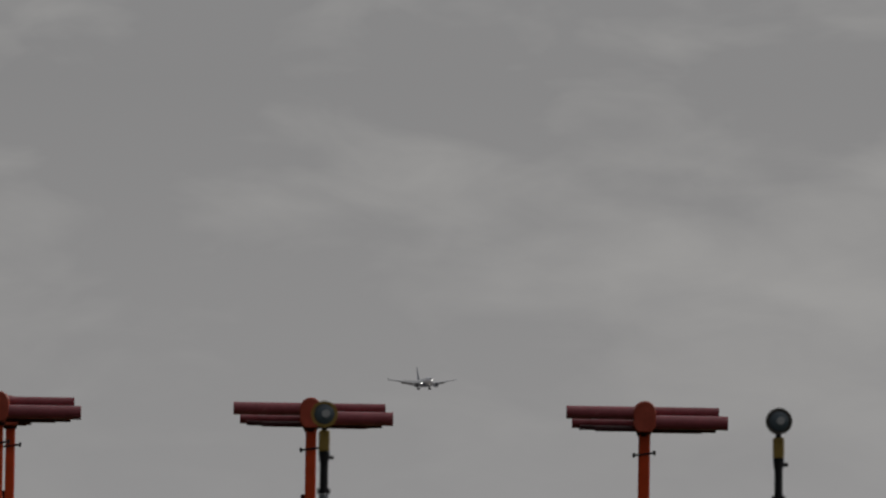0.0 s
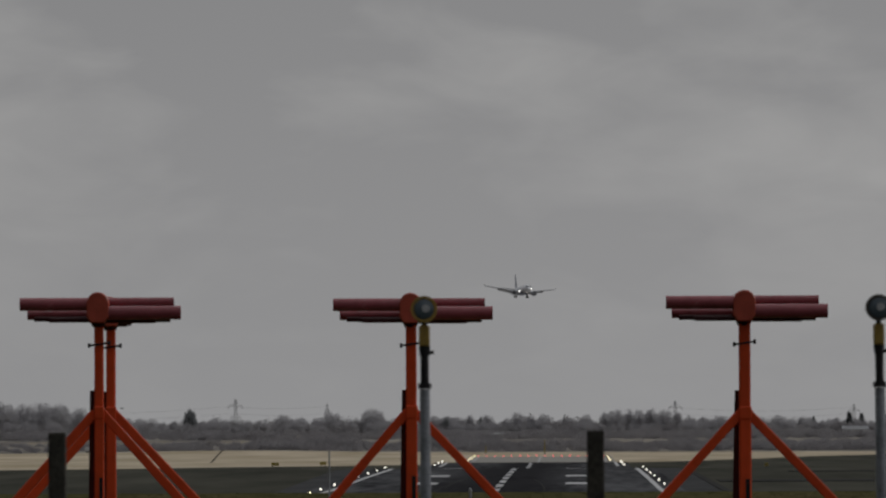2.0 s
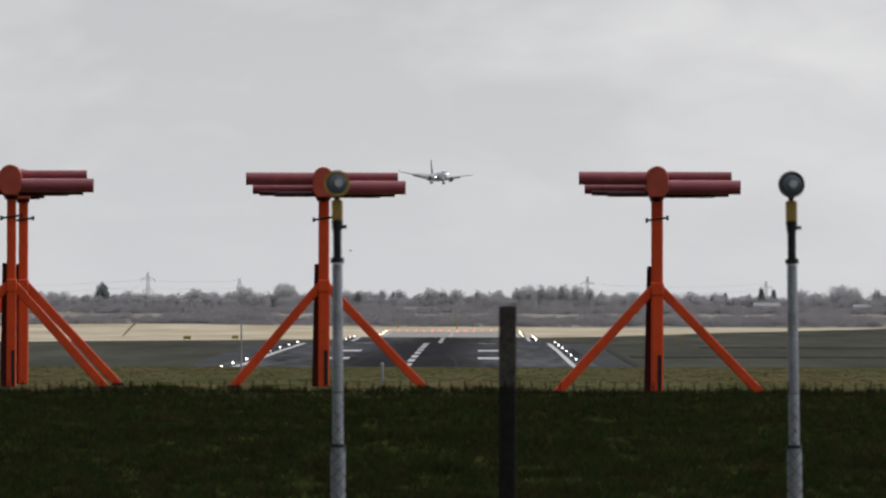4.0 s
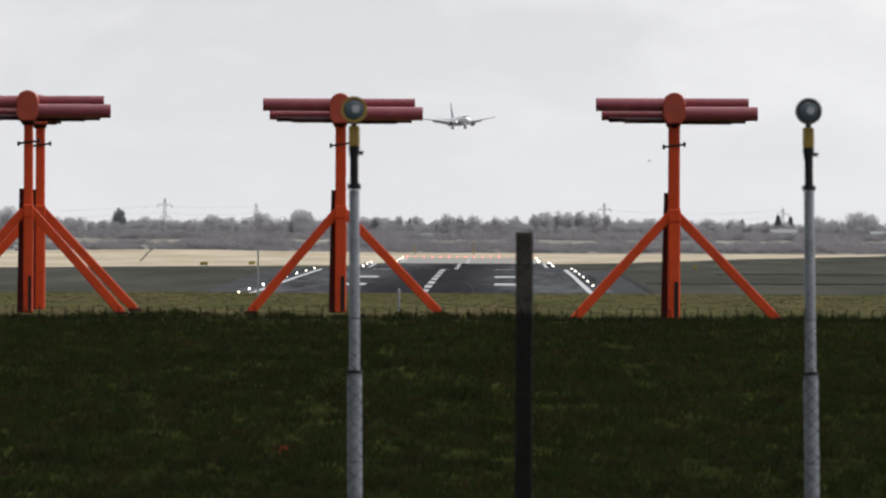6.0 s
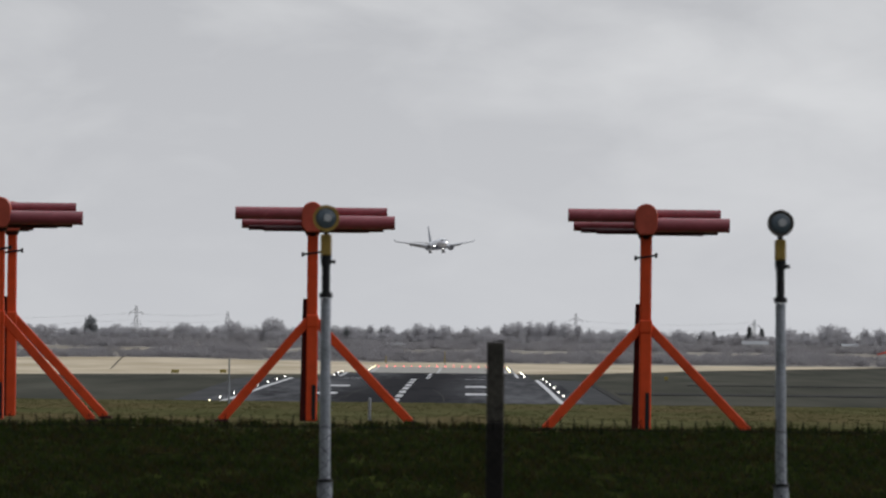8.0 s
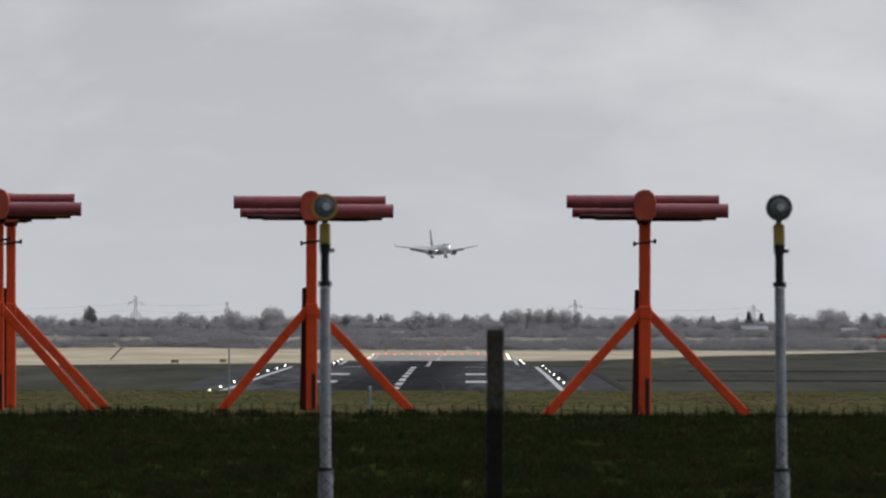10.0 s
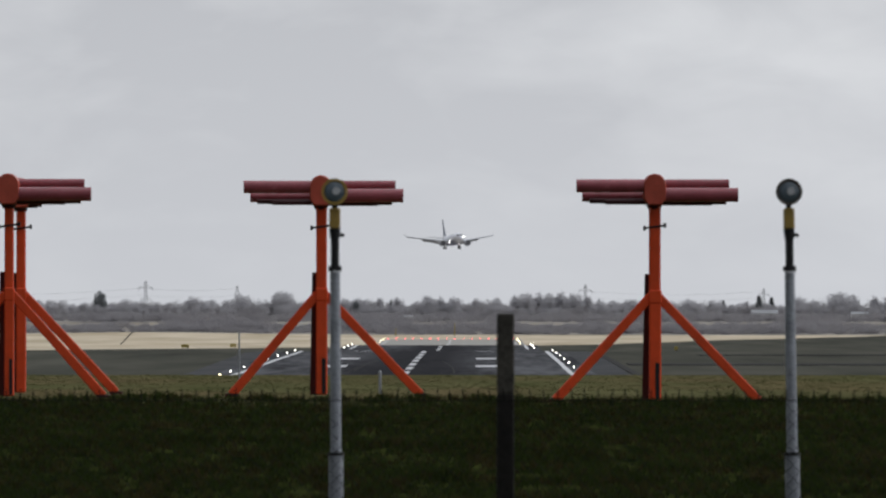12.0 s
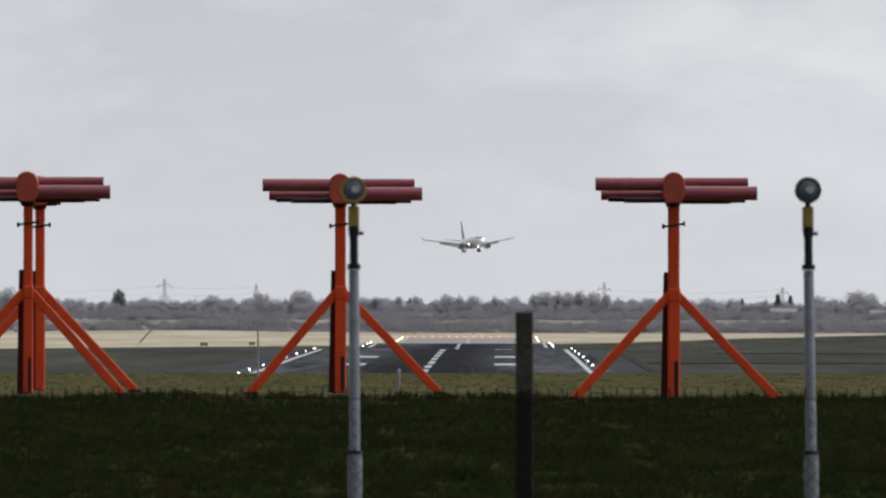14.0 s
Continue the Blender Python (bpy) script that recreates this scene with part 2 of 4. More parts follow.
def ground_material():
    """Green turf by the fence, mown dry turf past the aerials, dark airfield grass, then a pale dry field and scrub."""
    m = bpy.data.materials.new("airfield_ground")
    m.use_nodes = True
    n, l = m.node_tree.nodes, m.node_tree.links
    b = n["Principled BSDF"]
    b.inputs["Roughness"].default_value = 0.95
    b.inputs["Specular IOR Level"].default_value = 0.0
    co, sep = n.new("ShaderNodeTexCoord"), n.new("ShaderNodeSeparateXYZ")
    l.new(co.outputs["Object"], sep.inputs[0])

    def math_node(op, a, c, d=None):
        q = n.new("ShaderNodeMath")
        q.operation = op
        for k, v in enumerate((a, c, d)):
            if v is None:
                continue
            if isinstance(v, (int, float)):
                q.inputs[k].default_value = v
            else:
                l.new(v, q.inputs[k])
        return q.outputs[0]

    def noise_node(scale, detail=5.0, stretch=(1, 1, 1)):
        mp, t = n.new("ShaderNodeMapping"), n.new("ShaderNodeTexNoise")
        mp.inputs["Scale"].default_value = stretch
        l.new(co.outputs["Object"], mp.inputs["Vector"])
        l.new(mp.outputs[0], t.inputs["Vector"])
        t.inputs["Scale"].default_value, t.inputs["Detail"].default_value = scale, detail
        return t.outputs["Fac"]

    def two(c0, c1, fac, lo=0.35, hi=0.65):
        r = n.new("ShaderNodeValToRGB")
        r.color_ramp.elements[0].position, r.color_ramp.elements[1].position = lo, hi
        r.color_ramp.elements[0].color, r.color_ramp.elements[1].color = (*c0, 1), (*c1, 1)
        l.new(fac, r.inputs["Fac"])
        return r.outputs["Color"]

    def blend(fac, c0, c1):
        q = n.new("ShaderNodeMixRGB")
        l.new(fac, q.inputs["Fac"])
        l.new(c0, q.inputs["Color1"])
        l.new(c1, q.inputs["Color2"])
        return q.outputs["Color"]

    def step(value, at, wide):
        r = n.new("ShaderNodeMapRange")
        r.inputs["From Min"].default_value, r.inputs["From Max"].default_value = at - wide, at + wide
        l.new(value, r.inputs["Value"])
        return r.outputs[0]

    x, y = sep.outputs["X"], sep.outputs["Y"]
    turf = two((0.006, 0.009, 0.003), (0.038, 0.046, 0.013), noise_node(4.0, 6.0, (1, 0.16, 1)), 0.36, 0.68)
    dry = two((0.075, 0.079, 0.034), (0.118, 0.113, 0.055), noise_node(0.8, 6.0, (1, 0.10, 1)))
    dry = blend(step(noise_node(0.22, 4.0, (1, 0.25, 1)), 0.55, 0.12), dry, two((0.10, 0.082, 0.042), (0.135, 0.11, 0.058), noise_node(1.1, 6.0, (1, 0.12, 1))))
    field = blend(noise_node(0.35, 8.0, (1, 0.03, 1)), two((0.058, 0.062, 0.052), (0.10, 0.102, 0.086), noise_node(0.05, 7.0, (1, 0.12, 1))),
                  two((0.045, 0.046, 0.040), (0.125, 0.12, 0.10), noise_node(0.16, 8.0, (0.5, 0.05, 1)), 0.3, 0.7))
    pale = two((0.46, 0.39, 0.28), (0.66, 0.58, 0.45), noise_node(0.03, 6.0, (1, 0.3, 1)))
    # scrub ground is paled for the distance haze too
    scrub = two((0.20, 0.19, 0.18), (0.42, 0.39, 0.34), noise_node(0.02, 6.0, (1, 0.3, 1)))
    strip_grass = two((0.28, 0.25, 0.21), (0.40, 0.36, 0.29), noise_node(0.03, 6.0, (1, 0.3, 1)))
    wob = math_node("MULTIPLY", math_node("SUBTRACT", noise_node(0.5), 0.5), 6.0)
    wide_wob = math_node("MULTIPLY", math_node("SUBTRACT", noise_node(0.01), 0.5), 90.0)
    c = blend(step(math_node("ADD", y, wob), 108, 4), turf, dry)
    c = blend(step(y, 260, 60), c, field)
    edge = math_node("ADD", math_node("MULTIPLY", math_node("MINIMUM", x, 0.0), 1.2), math_node("MULTIPLY", math_node("MAXIMUM", x, 0.0), 3.6))
    edge = math_node("ADD", edge, math_node("MULTIPLY", step(x, 15, 8), 290.0))
    c = blend(step(math_node("ADD", math_node("SUBTRACT", y, edge), wide_wob), 1785, 12), c, pale)
    c = blend(step(math_node("ADD", y, wide_wob), 2720, 15), c, scrub)
    # a strip of dry grass between the scrub and the wood
    past = math_node("ADD", y, wide_wob)
    c = blend(math_node("MULTIPLY", math_node("MULTIPLY", step(past, 2950, 15), step(noise_node(0.012, 2.0), 0.5, 0.06)), math_node("SUBTRACT", 1.0, step(past, 3050, 15))), c, strip_grass)
    l.new(c, b.inputs["Base Color"])
    bp = n.new("ShaderNodeBump")
    bp.inputs["Strength"].default_value, bp.inputs["Distance"].default_value = 0.6, 0.05
    l.new(noise_node(9.0, 6.0), bp.inputs["Height"])
    l.new(bp.outputs[0], b.inputs["Normal"])
    return m


def asphalt_material():
    m = bpy.data.materials.new("worn_asphalt")
    m.use_nodes = True
    n, l = m.node_tree.nodes, m.node_tree.links
    b = n["Principled BSDF"]
    b.inputs["Specular IOR Level"].default_value = 0.0
    co = n.new("ShaderNodeTexCoord")
    fac = []
    for scale, stretch in ((0.05, (1.0, 0.12, 1.0)), (0.6, (1.0, 0.05, 1.0))):
        mp, t = n.new("ShaderNodeMapping"), n.new("ShaderNodeTexNoise")
        mp.inputs["Scale"].default_value = stretch
        t.inputs["Scale"].default_value, t.inputs["Detail"].default_value = scale, 6.0
        l.new(co.outputs["Object"], mp.inputs["Vector"])
        l.new(mp.outputs[0], t.inputs["Vector"])
        fac.append(t.outputs["Fac"])
    add = n.new("ShaderNodeMath")
    add.operation = "MULTIPLY_ADD"
    add.inputs[1].default_value = 0.6
    l.new(fac[1], add.inputs[0])
    l.new(fac[0], add.inputs[2])
    r = n.new("ShaderNodeValToRGB")
    r.color_ramp.elements[0].position, r.color_ramp.elements[1].position = 0.66, 0.96
    r.color_ramp.elements[0].color, r.color_ramp.elements[1].color = (0.045, 0.046, 0.050, 1), (0.130, 0.133, 0.142, 1)
    l.new(add.outputs[0], r.inputs["Fac"])
    # tyre rubber along the middle of the runway
    sep = n.new("ShaderNodeSeparateXYZ")
    l.new(co.outputs["Object"], sep.inputs[0])
    line = n.new("ShaderNodeMath")
    line.operation = "MULTIPLY_ADD"
    line.inputs[1].default_value, line.inputs[2].default_value = -0.0075, 9.18
    l.new(sep.outputs["Y"], line.inputs[0])
    off = n.new("ShaderNodeMath")
    off.operation = "ADD"
    l.new(sep.outputs["X"], off.inputs[0])
    l.new(line.outputs[0], off.inputs[1])
    wide = n.new("ShaderNodeMath")
    wide.operation = "ABSOLUTE"
    l.new(off.outputs[0], wide.inputs[0])
    rub = n.new("ShaderNodeMapRange")
    rub.inputs["From Min"].default_value, rub.inputs["From Max"].default_value = 4.0, 13.0
    rub.inputs["To Min"].default_value, rub.inputs["To Max"].default_value = 1.0, 0.0
    l.new(wide.outputs[0], rub.inputs["Value"])
    worn = n.new("ShaderNodeMath")
    worn.operation = "MULTIPLY"
    l.new(rub.outputs[0], worn.inputs[0])
    l.new(add.outputs[0], worn.inputs[1])
    dark = n.new("ShaderNodeMixRGB")
    dark.inputs["Color2"].default_value = (0.030, 0.030, 0.033, 1)
    l.new(worn.outputs[0], dark.inputs["Fac"])
    l.new(r.outputs["Color"], dark.inputs["Color1"])
    l.new(dark.outputs[0], b.inputs["Base Color"])
    rr = n.new("ShaderNodeMapRange")
    rr.inputs["To Min"].default_value, rr.inputs["To Max"].default_value = 0.55, 0.8
    l.new(fac[0], rr.inputs["Value"])
    l.new(rr.outputs[0], b.inputs["Roughness"])
    return m


M_GROUND, M_ASPHALT = ground_material(), asphalt_material()


# ---- building helpers ----
def finish(name, bm, material, flat=True):
    me = bpy.data.meshes.new(name)
    bmesh.ops.recalc_face_normals(bm, faces=bm.faces)
    if not flat:
        for f in bm.faces:
            f.smooth = len(f.verts) <= 4
            if len(f.verts) > 4:
                for e in f.edges:
                    e.smooth = False
    bm.to_mesh(me)
    bm.free()
    me.materials.append(material)
    return me


def part(name, bm, material, parent, label="", flat=True):
    """One mesh object under a thing or a part."""
    ob = new(name, finish(name, bm, material, flat))
    ob.parent = parent
    if label:
        ob["label"] = label
    return ob


def empty(name, m, label, category, group="", kind=""):
    ob = new(name)
    ob.matrix_world = m
    return tagged(ob, label, category, group, kind)


def box(bm, x0, x1, y0, y1, z0, z1, bevel=0.0, m=None):
    got = bmesh.ops.create_cube(bm, size=1.0, matrix=Matrix.Translation(((x0 + x1) / 2, (y0 + y1) / 2, (z0 + z1) / 2)) @ Matrix.Diagonal((x1 - x0, y1 - y0, z1 - z0, 1)))
    if bevel:
        edges = list({e for v in got["verts"] for e in v.link_edges})
        got = bmesh.ops.bevel(bm, geom=edges, offset=bevel, segments=2, affect="EDGES", profile=0.5)
    if m is not None:
        bmesh.ops.transform(bm, matrix=m, verts=list({v for v in got["verts"]}))
    return bm


def tube(bm, a, b, r0, r1=None, sides=16, caps=True):
    """A round bar from a to b."""
    a, b = Vector(a), Vector(b)
    r1 = r0 if r1 is None else r1
    turn = (b - a).to_track_quat("Z", "Y").to_matrix().to_4x4()
    bmesh.ops.create_cone(bm, cap_ends=caps, segments=sides, radius1=r0, radius2=r1, depth=(b - a).length,
                          matrix=Matrix.Translation((a + b) / 2) @ turn)
    return bm


def beam(bm, a, b, wide, deep, bevel=0.0):
    """A square bar from a to b: wide across the view, deep along it."""
    a, b = Vector(a), Vector(b)
    z = (b - a).normalized()
    yv = Vector((0, 1, 0)) if abs(z.y) < 0.9 else Vector((1, 0, 0))
    xv = yv.cross(z).normalized()
    yv = z.cross(xv)
    m = Matrix((xv, yv, z)).transposed().to_4x4()
    m.translation = (a + b) / 2
    n = (b - a).length / 2
    got = bmesh.ops.create_cube(bm, size=1.0, matrix=m @ Matrix.Diagonal((wide, deep, 2 * n, 1)))
    if bevel:
        bmesh.ops.bevel(bm, geom=list({e for v in got["verts"] for e in v.link_edges}), offset=bevel, segments=1, affect="EDGES")
    return bm


def loft(bm, rings):
    """A skin over rings of equal count, closed at both ends."""
    made = [[bm.verts.new(p) for p in ring] for ring in rings]
    n = len(made[0])
    for a, b in zip(made, made[1:]):
        for i in range(n):
            bm.faces.new((a[i], a[(i + 1) % n], b[(i + 1) % n], b[i]))
    bm.faces.new(made[0][::-1])
    bm.faces.new(made[-1])
    return bm


# ---- ground ----
PROFILE = [(-400, 4.3), (0, 4.35), (30, 4.15), (41, 4.0), (50, 4.14), (60, 4.38), (80, 4.72), (110, 4.94), (150, 4.90), (180, 4.83), (240, 4.2), (320, 3.3), (500, 1.4),
           (700, 0.15), (850, 0.05), (922, 0.28), (1080, 1.2), (1243, 2.0), (1330, 1.7), (1450, 0.5), (1600, 0.6), (1732, 1.15), (1810, 1.7),
           (1900, 1.2), (2100, 0.6), (2280, 0.95), (2460, 2.1), (2600, 2.7), (2750, 3.6), (3000, 7.6), (3300, 11.5), (3420, 11.0), (3600, 6.0), (4000, -2.0), (4700, -9.0), (4950, -10.0)]


def level(y):
    """The ground's height along the runway's line."""
    for (a, za), (b, zb) in zip(PROFILE, PROFILE[1:]):
        if y <= b:
            k = min(1, max(0, (y - a) / (b - a)))
            return za + (zb - za) * k
    return PROFILE[-1][1]


def terrain(x, y):
    z = level(y)
    if y > 2350:                                   # low rises in the dry field
        z += 1.5 * math.exp(-((x + 105) / 55) ** 2 - ((y - 2640) / 130) ** 2)
    if y < 170 and abs(x) < 30:
        k = min(1, max(0, (170 - y) / 60))
        z += k * 0.07 * (noise.noise(Vector((x * 0.35, y * 0.2, 0))) + 0.5 * noise.noise(Vector((x * 1.1, y * 0.6, 4))))
    return z


GRID_Y = sorted({-400, -100, 0, 20} | {round(40 + 1.5 * i, 2) for i in range(95)} | set(range(190, 2800, 20)) | set(range(2800, 4950, 60)) | {4950} | {int(p[0]) for p in PROFILE})
GRID_X = sorted({s * v for v in [0.9 * i for i in range(15)] + [14, 17, 21, 27, 35, 50, 70, 90, 110, 130, 160, 200, 260, 340, 460, 700, 1200, 2400, 4900] for s in (1, -1)})


def build_ground():
    verts = [(x, y, terrain(x, y)) for y in GRID_Y for x in GRID_X]
    w = len(GRID_X)
    faces = [(j * w + i, j * w + i + 1, (j + 1) * w + i + 1, (j + 1) * w + i) for j in range(len(GRID_Y) - 1) for i in range(w - 1)]
    me = bpy.data.meshes.new("ground")
    me.from_pydata(verts, [], faces)
    me.materials.append(M_GROUND)
    for p in me.polygons:
        p.use_smooth = True
    tagged(new("ground", me), "airfield grass ground, dark green near, dry and pale far off", "ground", kind="structure")


def centre_x(y):
    """The runway's centre line."""
    return -2.3 + 0.0075 * (y - 917)


def strip(bm, x0, x1, y0, y1, lift):
    """A slab on the ground between two distances from the runway's centre line."""
    cuts = [y0] + [y for y in GRID_Y if y0 + 0.5 < y < y1 - 0.5] + [y1]
    rows = []
    for y in cuts:
        z = level(y)
        rows.append([bm.verts.new((centre_x(y) + x, y, z + h)) for x, h in ((x0, -0.02), (x0, lift), (x1, lift), (x1, -0.02))])
    for a, b in zip(rows, rows[1:]):
        for i in range(3):
            bm.faces.new((a[i], a[i + 1], b[i + 1], b[i]))
    bm.faces.new(rows[0])
    bm.faces.new(rows[-1][::-1])
    return bm


def structure(name, bm, material, label, category):
    return tagged(new(name, finish(name, bm, material)), label, category, kind="structure")


def build_runway():
    bm = bmesh.new()
    strip(bm, -24, 24, 330, 1840, 0.05)
    runway = structure("runway", bm, M_ASPHALT, "grey asphalt runway with white painted markings", "runway")
    bm = bmesh.new()
    rows = []
    for y, a, b in ((330, -27.5, 28.4), (900, -27.5, 28.4), (1215, -30, 28.9), (1300, -26, 26)):
        rows.append((y, a, b))
    for (y0, a0, b0), (y1, a1, b1) in zip(rows, rows[1:]):
        for s0, s1, e0, e1 in ((a0, a1, -24, -24), (24, 24, b0, b1)):
            cuts = [y0] + [y for y in GRID_Y if y0 < y < y1] + [y1]
            prev = None
            for y in cuts:
                k = (y - y0) / (y1 - y0)
                pair = [bm.verts.new((centre_x(y) + s0 + (s1 - s0) * k, y, level(y) + 0.035)), bm.verts.new((centre_x(y) + e0 + (e1 - e0) * k, y, level(y) + 0.035))]
                if prev:
                    bm.faces.new((prev[0], prev[1], pair[1], pair[0]))
                prev = pair
    structure("runway_shoulder", bm, M_SHOULDER, "grey asphalt shoulder beside the runway", "pavement")
    bm = bmesh.new()
    strip(bm, 28.6, 29.7, 700, 1215, 0.08)
    strip(bm, 30.5, 150, 1012, 1034, 0.08)
    strip(bm, 34, 150, 884, 892, 0.08)
    strip(bm, 45, 160, 1165, 1178, 0.08)
    structure("service_track", bm, M_TRACK, "narrow dark wet tracks across the airfield grass", "track")

    # far length in a paler colour that stands for sheen and haze
    bm = bmesh.new()
    strip(bm, -24, 24, 1840, 2470, 0.05)
    structure("runway_far_end", bm, M_FAR_RUNWAY, "far end of the runway, paled for sheen and haze", "runway")

    bm = bmesh.new()
    prev = None
    for y in [v for v in GRID_Y if 2240 <= v <= 2700]:
        xm = -95 - 13.5 * (y - 2246) / 458 + 0.35 * math.sin(y * 0.012)
        pair = [bm.verts.new((xm + d, y, terrain(xm, y) + 0.12)) for d in (-0.26, 0.26)]
        if prev:
            bm.faces.new((prev[0], prev[1], pair[1], pair[0]))
        prev = pair
    structure("field_path", bm, M_TRACK, "narrow dark path over the pale dry field", "path")

    def mark(name, x0, x1, y0, y1):
        part(name, strip(bmesh.new(), x0, x1, y0, y1, 0.075), M_LINE, runway)

    for k in range(31):
        mark("centre_stripe", -0.45, 0.45, 905 + 50 * k, 935 + 50 * k)
    for y in (985, 1090, 1240):
        for s in (-1, 1):
            a, b = sorted((s * 8.9, s * 12.1))
            mark("touchdown_bar", a, b, y, y + 22.5)
    for s in (-1, 1):
        a, b = sorted((s * 20.7, s * 21.4))
        mark("edge_line", a, b, 850, 1240)
        mark("edge_line", a, b, 1700, 1850)
        mark("edge_line", a, b, 2270, 2440)
    # curved tyre marks where aircraft turn
    for off, bend, y0, y1 in ((-7.5, 3.0, 930, 1120), (-6.9, 3.1, 940, 1130), (6.2, -2.2, 905, 1060), (12.5, -4.5, 960, 1180), (-15.5, 5.0, 880, 1040)):
        bm, prev = bmesh.new(), None
        for i in range(25):
            k = i / 24
            y = y0 + (y1 - y0) * k
            xm = centre_x(y) + off + bend * k * k
            pair = [bm.verts.new((xm + d, y, level(y) + 0.066)) for d in (-0.09, 0.09)]
            if prev:
                bm.faces.new((prev[0], prev[1], pair[1], pair[0]))
            prev = pair
        part("tyre_mark", bm, M_TRACK, runway, "curved black tyre mark")

    # lamps
    def lamp(name, x, y, material, r, label):
        m = pose(centre_x(y) + x, y, level(y) + 0.05)
        e = empty(name, m, label, "runway light", "runway lights")
        part("base", tube(bmesh.new(), (0, 0, 0), (0, 0, 0.18), r * 0.5, r * 0.35, 8), M_DARK, e)
        bm = bmesh.new()
        bmesh.ops.create_uvsphere(bm, u_segments=8, v_segments=6, radius=r, matrix=Matrix.Translation((0, 0, 0.18 + r * 0.6)))
        part("lens", bm, material, e, flat=False)

    for s in (-1, 1):
        lamp("runway_edge_light", s * 21.9, 868, M_WARM_LAMP, 0.105, "lit warm white runway edge light on the asphalt")
    for k in range(7):
        for s in (-1, 1):
            lamp("runway_edge_light", s * 22.1, 912 + 54 * k, M_WHITE_LAMP, 0.115, "lit white runway edge light on the asphalt")
    for y in (1715, 1770, 1825):
        for s in (-1, 1):
            lamp("runway_edge_light", s * 22.6, y, M_WHITE_LAMP, 0.16, "lit white runway edge light on the asphalt")
    for k in range(6):
        for s in (-1, 1):
            lamp("runway_edge_light", s * 22.6, 2285 + 33 * k, M_WARM_LAMP, 0.15, "lit warm white runway edge light on the asphalt")
    for k in range(16):
        lamp("runway_end_light", -21.4 + 2.853 * k, 2464, M_RED_LAMP, 0.20, "lit red runway end light in a row")


# ---- aerials ----
def build_aerial(m, label, left, right, span, thick, slot):
    """A localiser aerial: mast on a tripod with a head of crosswise tubes. Its foot is at z 0; left and right: the reach of its struts."""
    e = empty("localizer_antenna", m, label, "antenna", "orange aerials before the runway")
    # hub: rounded shoulders, flat sides, tapered below
    prof = [(-0.10, 2.90), (-0.165, 2.99), (-0.168, 3.19), (-0.155, 3.255), (-0.12, 3.315), (-0.065, 3.353), (0, 3.366), (0.065, 3.353), (0.12, 3.315), (0.155, 3.255), (0.168, 3.19), (0.165, 2.99), (0.10, 2.90)]
    bm = loft(bmesh.new(), [[(x * k, y, 3.13 + (z - 3.13) * k) for x, z in prof] for y, k in ((-0.30, 0.93), (-0.28, 1.0), (0.28, 1.0), (0.30, 0.93))])
    hub = part("hub", bm, M_HUB, e, "faded red rounded hub")
    part("hub_neck", tube(bmesh.new(), (0, 0, 2.84), (0, 0, 2.93), 0.09, 0.13), M_DARKRED, hub)
    # thin ones are near-black to put the shaded underside into the colour
    # tubes of the head: side, reach, depth, height, radius
    for s, full, y, z, r in ((-1, 1.15, -0.18, 3.185, 0.098), (1, 1.225, -0.18, 3.052, 0.105), (-1, 1.055, 0.16, 3.03, 0.075), (1, 1.11, 0.2, 3.215, 0.076),
                              (-1, 0.95, 0.05, 2.965, 0.038), (1, 1.06, 0.05, 2.962, 0.05), (-1, 0.72, -0.05, 2.945, 0.036), (1, 0.84, -0.05, 2.945, 0.05)):
        reach = full * span
        t = part("antenna_tube", tube(bmesh.new(), (s * 0.12, y, z), (s * reach, y, z), r, sides=24), M_RED if r > 0.06 else M_DARKRED, e, "faded red tube" if r > 0.06 else "thin dark red tube, near-black for the shaded underside", flat=False)
        bm = tube(bmesh.new(), (s * (reach - 0.002), y, z), (s * (reach + 0.012), y, z), r * 1.015, sides=24)
        part("end_cap", bm, M_RED if r > 0.06 else M_DARKRED, t)
    part("mast", beam(bmesh.new(), (0.008, 0, 0.0), (0.008, 0, 2.9), thick, thick, 0.02), M_ORANGE, e)
    part("mast_foot", beam(bmesh.new(), (0.012, -0.02, 0.0), (0.012, -0.02, 1.5), thick + 0.01, 0.16, 0.02), M_ORANGE, e)
    if slot:
        part("foot_slot", box(bmesh.new(), 0.012 + thick * 0.02, 0.012 + thick * 0.36, -0.112, -0.097, 0.02, 0.56), M_BLACK, e, "dark slot at the mast's foot")
    part("back_stay", beam(bmesh.new(), (-0.078, 0.12, 1.88), (-0.115, 0.3, 0.0), 0.115, 0.05, 0.008), M_DARKRED, e, "dark red steel stay behind the mast")
    for reach in (-left, right):
        s = 1 if reach > 0 else -1
        b = part("strut", beam(bmesh.new(), (s * 0.05, -0.02, 1.55), (reach, -0.02, 0.0), 0.135, 0.1, 0.012), M_ORANGE, e)
        part("foot_plate", box(bmesh.new(), reach - 0.1, reach + 0.1, -0.12, 0.08, -0.03, 0.02), M_DARKRED, b)
    part("gusset", box(bmesh.new(), 0.012 - thick * 0.56, 0.012 + thick * 0.56, -0.112, 0.09, 1.44, 1.64, 0.02), M_ORANGE, e)
    part("clamp", beam(bmesh.new(), (-0.135, 0, 2.56), (0.15, 0, 2.60), 0.028, 0.21, 0.006), M_BLACK, e, "black bolted clamp")
    for s, z in ((-0.145, 2.56), (0.16, 2.60)):
        part("bolt", tube(bmesh.new(), (s, 0, z - 0.035), (s, 0, z + 0.035), 0.02, sides=8), M_BLACK, e)
    return e


